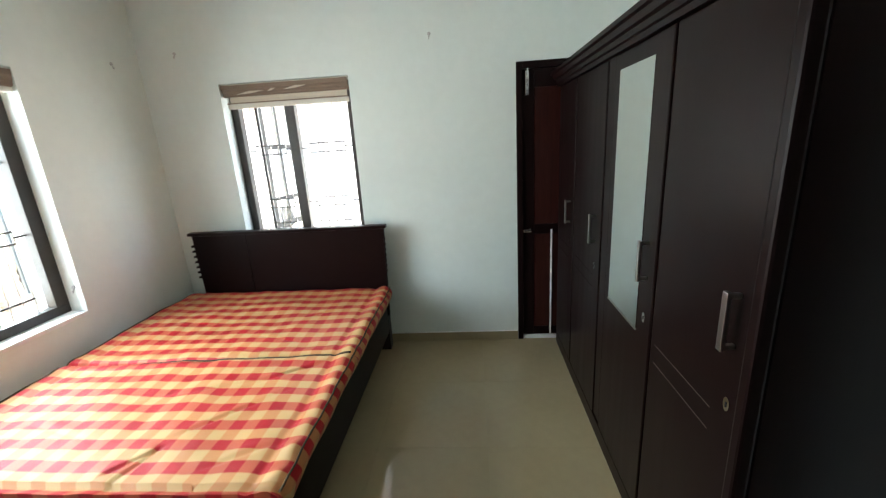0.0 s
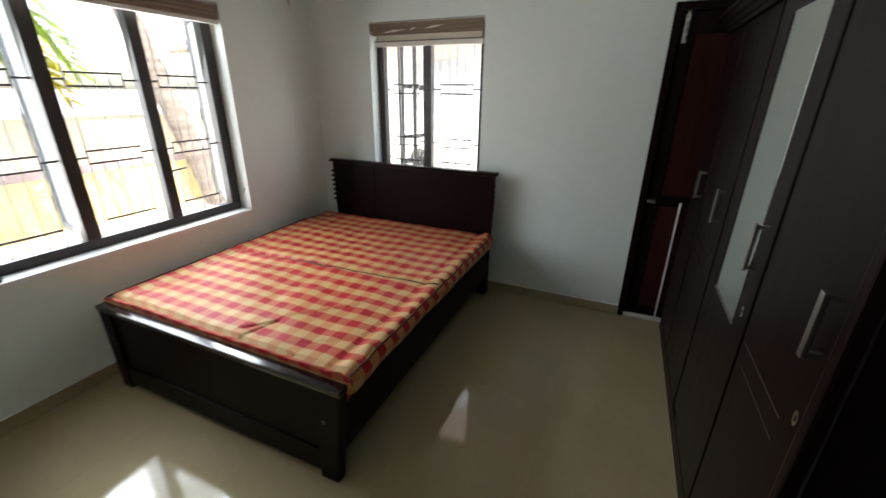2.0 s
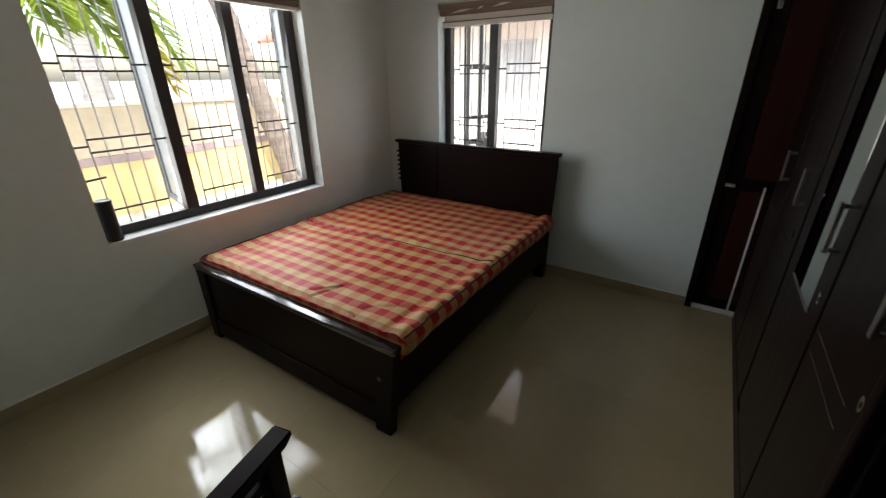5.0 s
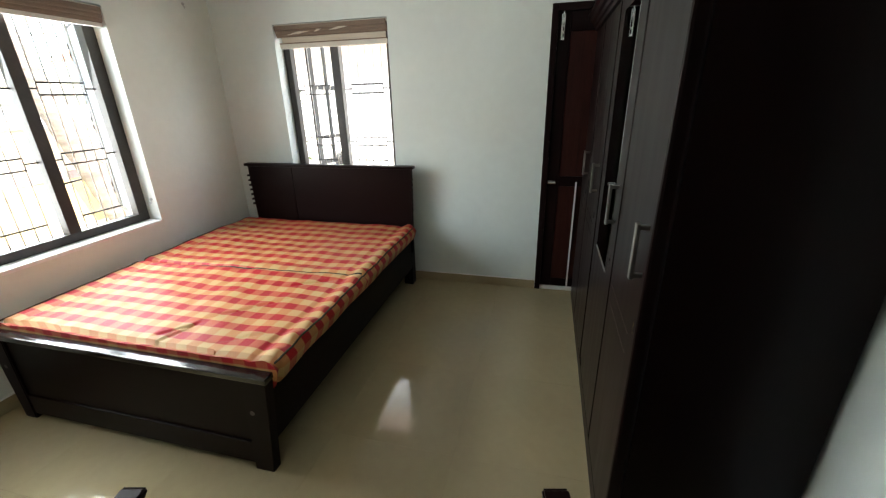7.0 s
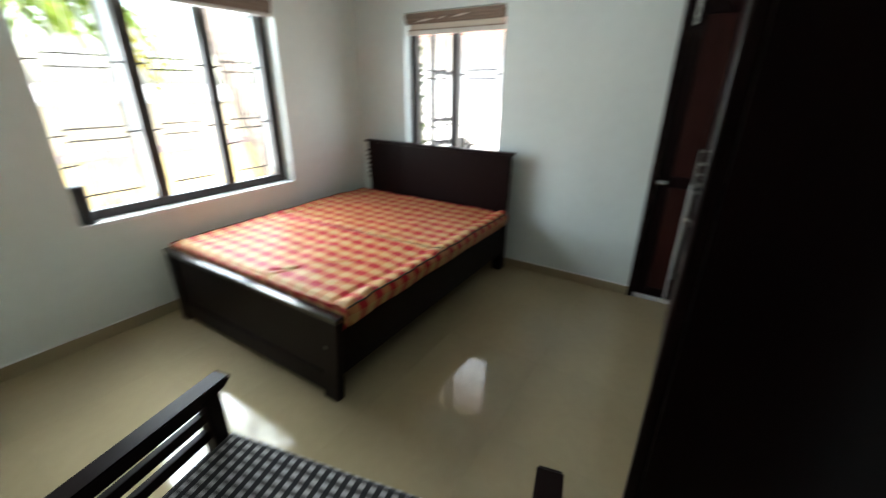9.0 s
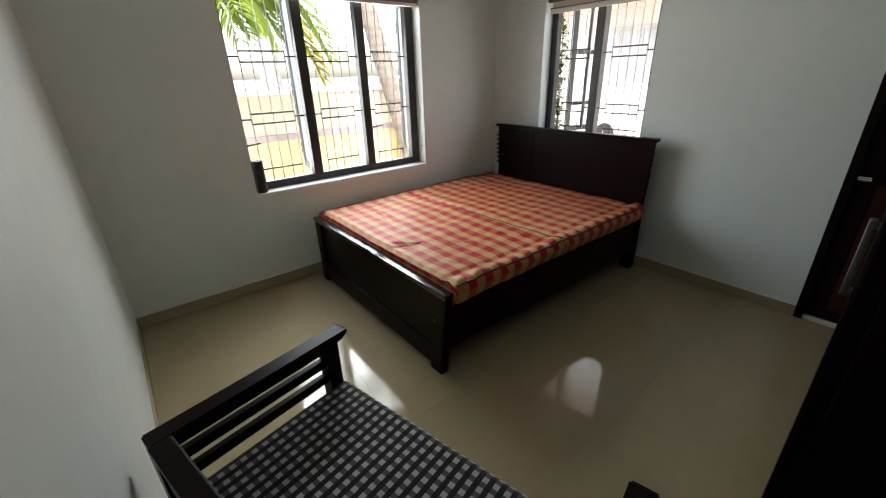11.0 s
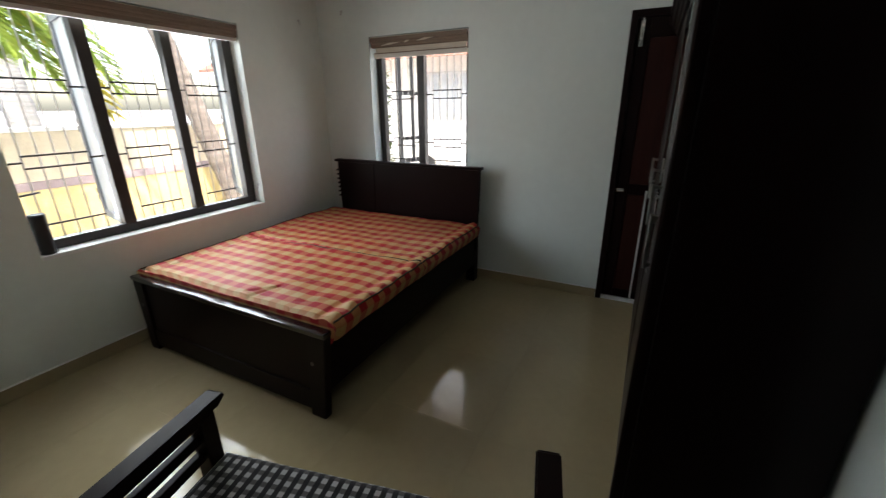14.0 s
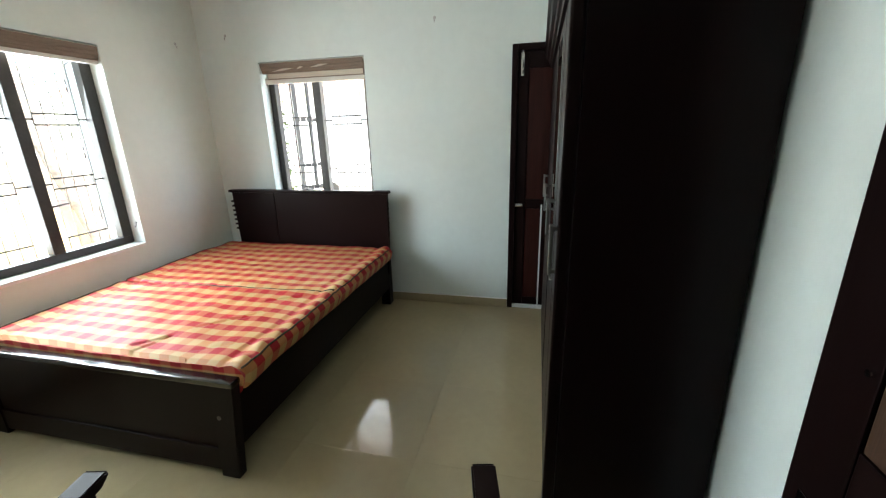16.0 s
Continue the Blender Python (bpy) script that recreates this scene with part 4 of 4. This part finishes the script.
palm(-3.05, 1.15, (-0.25, -1.34), 5.2, 0.130, [(a, 0.55, 2.2) for a in range(10, 370, 45)], 3)
palm(-3.05, -3.1, (0.2, 0.9), 2.95, 0.09, [(86, 0.20, 1.95, True), (95, 0.45, 1.95), (74, 0.40, 1.55), (108, 0.40, 1.6), (88, 0.10, 1.6), (90, 0.55, 2.2), (84, 0.50, 2.1), (58, 0.15, 1.1), (122, 0.10, 1.1), (100, 0.05, 1.0),
                                           (78, 0.05, 0.95), (20, 0.5, 1.4), (160, 0.5, 1.5), (200, 0.5, 1.5), (245, 0.5, 1.5), (290, 0.5, 1.5), (330, 0.5, 1.5)], 5,
     "young palm with drooping yellow-green fronds inside the wall")
palm(-7.2, 0.15, (0.1, -0.2), 6.5, 0.20, [(a, 0.55, 2.2) for a in range(0, 360, 40)], 9, "tall grey-trunked palm beyond the compound wall", BARK_GREY)

nb = thing("neighbour_house", -1.0, 5.5, -0.18, "white house with terracotta sunshade and louvred window, upper storey added unseen", "house")
# upper storey and roof are unseen, added to block sky above the sunshade
boxpart("wall", (-7.5, 6.0, 4.5, 9.0, -0.18, 6.2), HOUSE_WHITE, nb, 0.004)
bm = bmesh.new()
prism(bm, [(3.90, 2.36), (3.90, 2.43), (4.498, 2.72), (4.498, 2.64)], -7.6, 6.1, 'x')
part("sunshade", bm, ROOF, nb, "sloping terracotta sunshade")
bm = bmesh.new()
prism(bm, [(3.95, 6.2), (3.95, 6.28), (6.75, 7.8), (9.5, 6.28), (9.5, 6.2)], -8.0, 6.5, 'x')
part("roof", bm, ROOF, nb, "unseen terracotta roof on the added storey")
nw = boxpart("window", (-1.45, -0.35, 4.46, 4.50, 1.25, 2.15), GREY, nb, 0.004, "grey louvred window")
for k in range(5):
    x = -1.38 + 0.21 * k
    boxpart("louvre", (x, x + 0.13, 4.44, 4.46, 1.30, 2.10), SLATE, nw, 0.003)
boxpart("step", (-2.2, -0.4, 3.9, 4.49, -0.18, 0.12), GROUND, nb, 0.01)
unit = thing("outdoor_unit", -0.95, 4.15, 0.12, "grey outdoor air conditioner unit by the neighbour's wall", "air conditioner")
boxpart("casing", (-1.30, -0.62, 4.02, 4.30, 0.14, 0.62), RAIL, unit, 0.015)
bm = bmesh.new()
tube(bm, ((-1.08, 4.025, 0.38), (-1.08, 4.005, 0.38)), 0.19, 24)
part("fan_grille", bm, BLACK, unit)
boxpart("foot", (-1.22, -1.12, 4.04, 4.28, 0.12, 0.14), BLACK, unit, 0.002)
boxpart("foot", (-0.80, -0.70, 4.04, 4.28, 0.12, 0.14), BLACK, unit, 0.002)

# slim shrub close to the north wall
rnd = random.Random(21)
shrub = thing("shrub", -0.22, 1.25, -0.18, "slim dark green shrub beside the house wall", "shrub")
for k in range(7):
    x0, y0 = -0.22 + rnd.uniform(-0.12, 0.12), 1.25 + rnd.uniform(-0.12, 0.12)
    lx, ly, h = rnd.uniform(-0.16, 0.10), rnd.uniform(-0.12, 0.12), rnd.uniform(2.0, 2.6)
    bm = bmesh.new()
    stem = [Vector((x0 + lx * s * s, y0 + ly * s, -0.19 + h * s)) for s in (q / 8 for q in range(9))]
    tube(bm, stem, [0.012 * (1 - 0.08 * q) for q in range(9)], 5)
    st = part("stem", bm, BARK, shrub)
    bm = bmesh.new()
    for q in range(150):
        s = rnd.uniform(0.12, 1.0)
        i = min(7, int(s * 8))
        p = stem[i].lerp(stem[i + 1], s * 8 - i)
        az, l = rnd.uniform(0, 2 * math.pi), rnd.uniform(0.09, 0.17)
        d = Vector((math.cos(az), math.sin(az), rnd.uniform(-0.5, 0.5))) * l
        w = Vector((-math.sin(az), math.cos(az), 0)) * l * 0.20
        mid = p + d * 0.5 + Vector((0, 0, 0.015))
        v = [bm.verts.new(c) for c in (p, mid + w, p + d, mid - w)]
        bm.faces.new((v[0], v[1], v[3]))
        bm.faces.new((v[1], v[2], v[3]))
    part("leaves", bm, SHRUB_LEAF, st)

# ---- floor tiles ----
bm = bmesh.new()
S = 0.600
box(bm, -S / 2 + 0.0003, S / 2 - 0.0003, -S / 2 + 0.0003, S / 2 - 0.0003, -0.0012, 0.0, 0.0)
tile_mesh = bpy.data.meshes.new("tile")
bm.to_mesh(tile_mesh)
bm.free()
tile_mesh.materials.append(TILE)
cut = {}
for i in range(6):
    for j in range(6):
        x0, y1 = i * S, -j * S
        x1, y0 = min(W, x0 + S), max(BACK, y1 - S)
        w, d = round(x1 - x0, 4), round(y1 - y0, 4)
        if (w, d) not in cut:
            if w == S and d == S:
                cut[w, d] = tile_mesh
            else:
                bm = bmesh.new()
                box(bm, -w / 2 + 0.0003, w / 2 - 0.0003, -d / 2 + 0.0003, d / 2 - 0.0003, -0.0012, 0.0, 0.0)
                me = bpy.data.meshes.new("tile")
                bm.to_mesh(me)
                bm.free()
                me.materials.append(TILE)
                cut[w, d] = me
        o = new("tile", cut[w, d])
        o.location = ((x0 + x1) / 2, (y0 + y1) / 2, 0)
        o.parent = floor
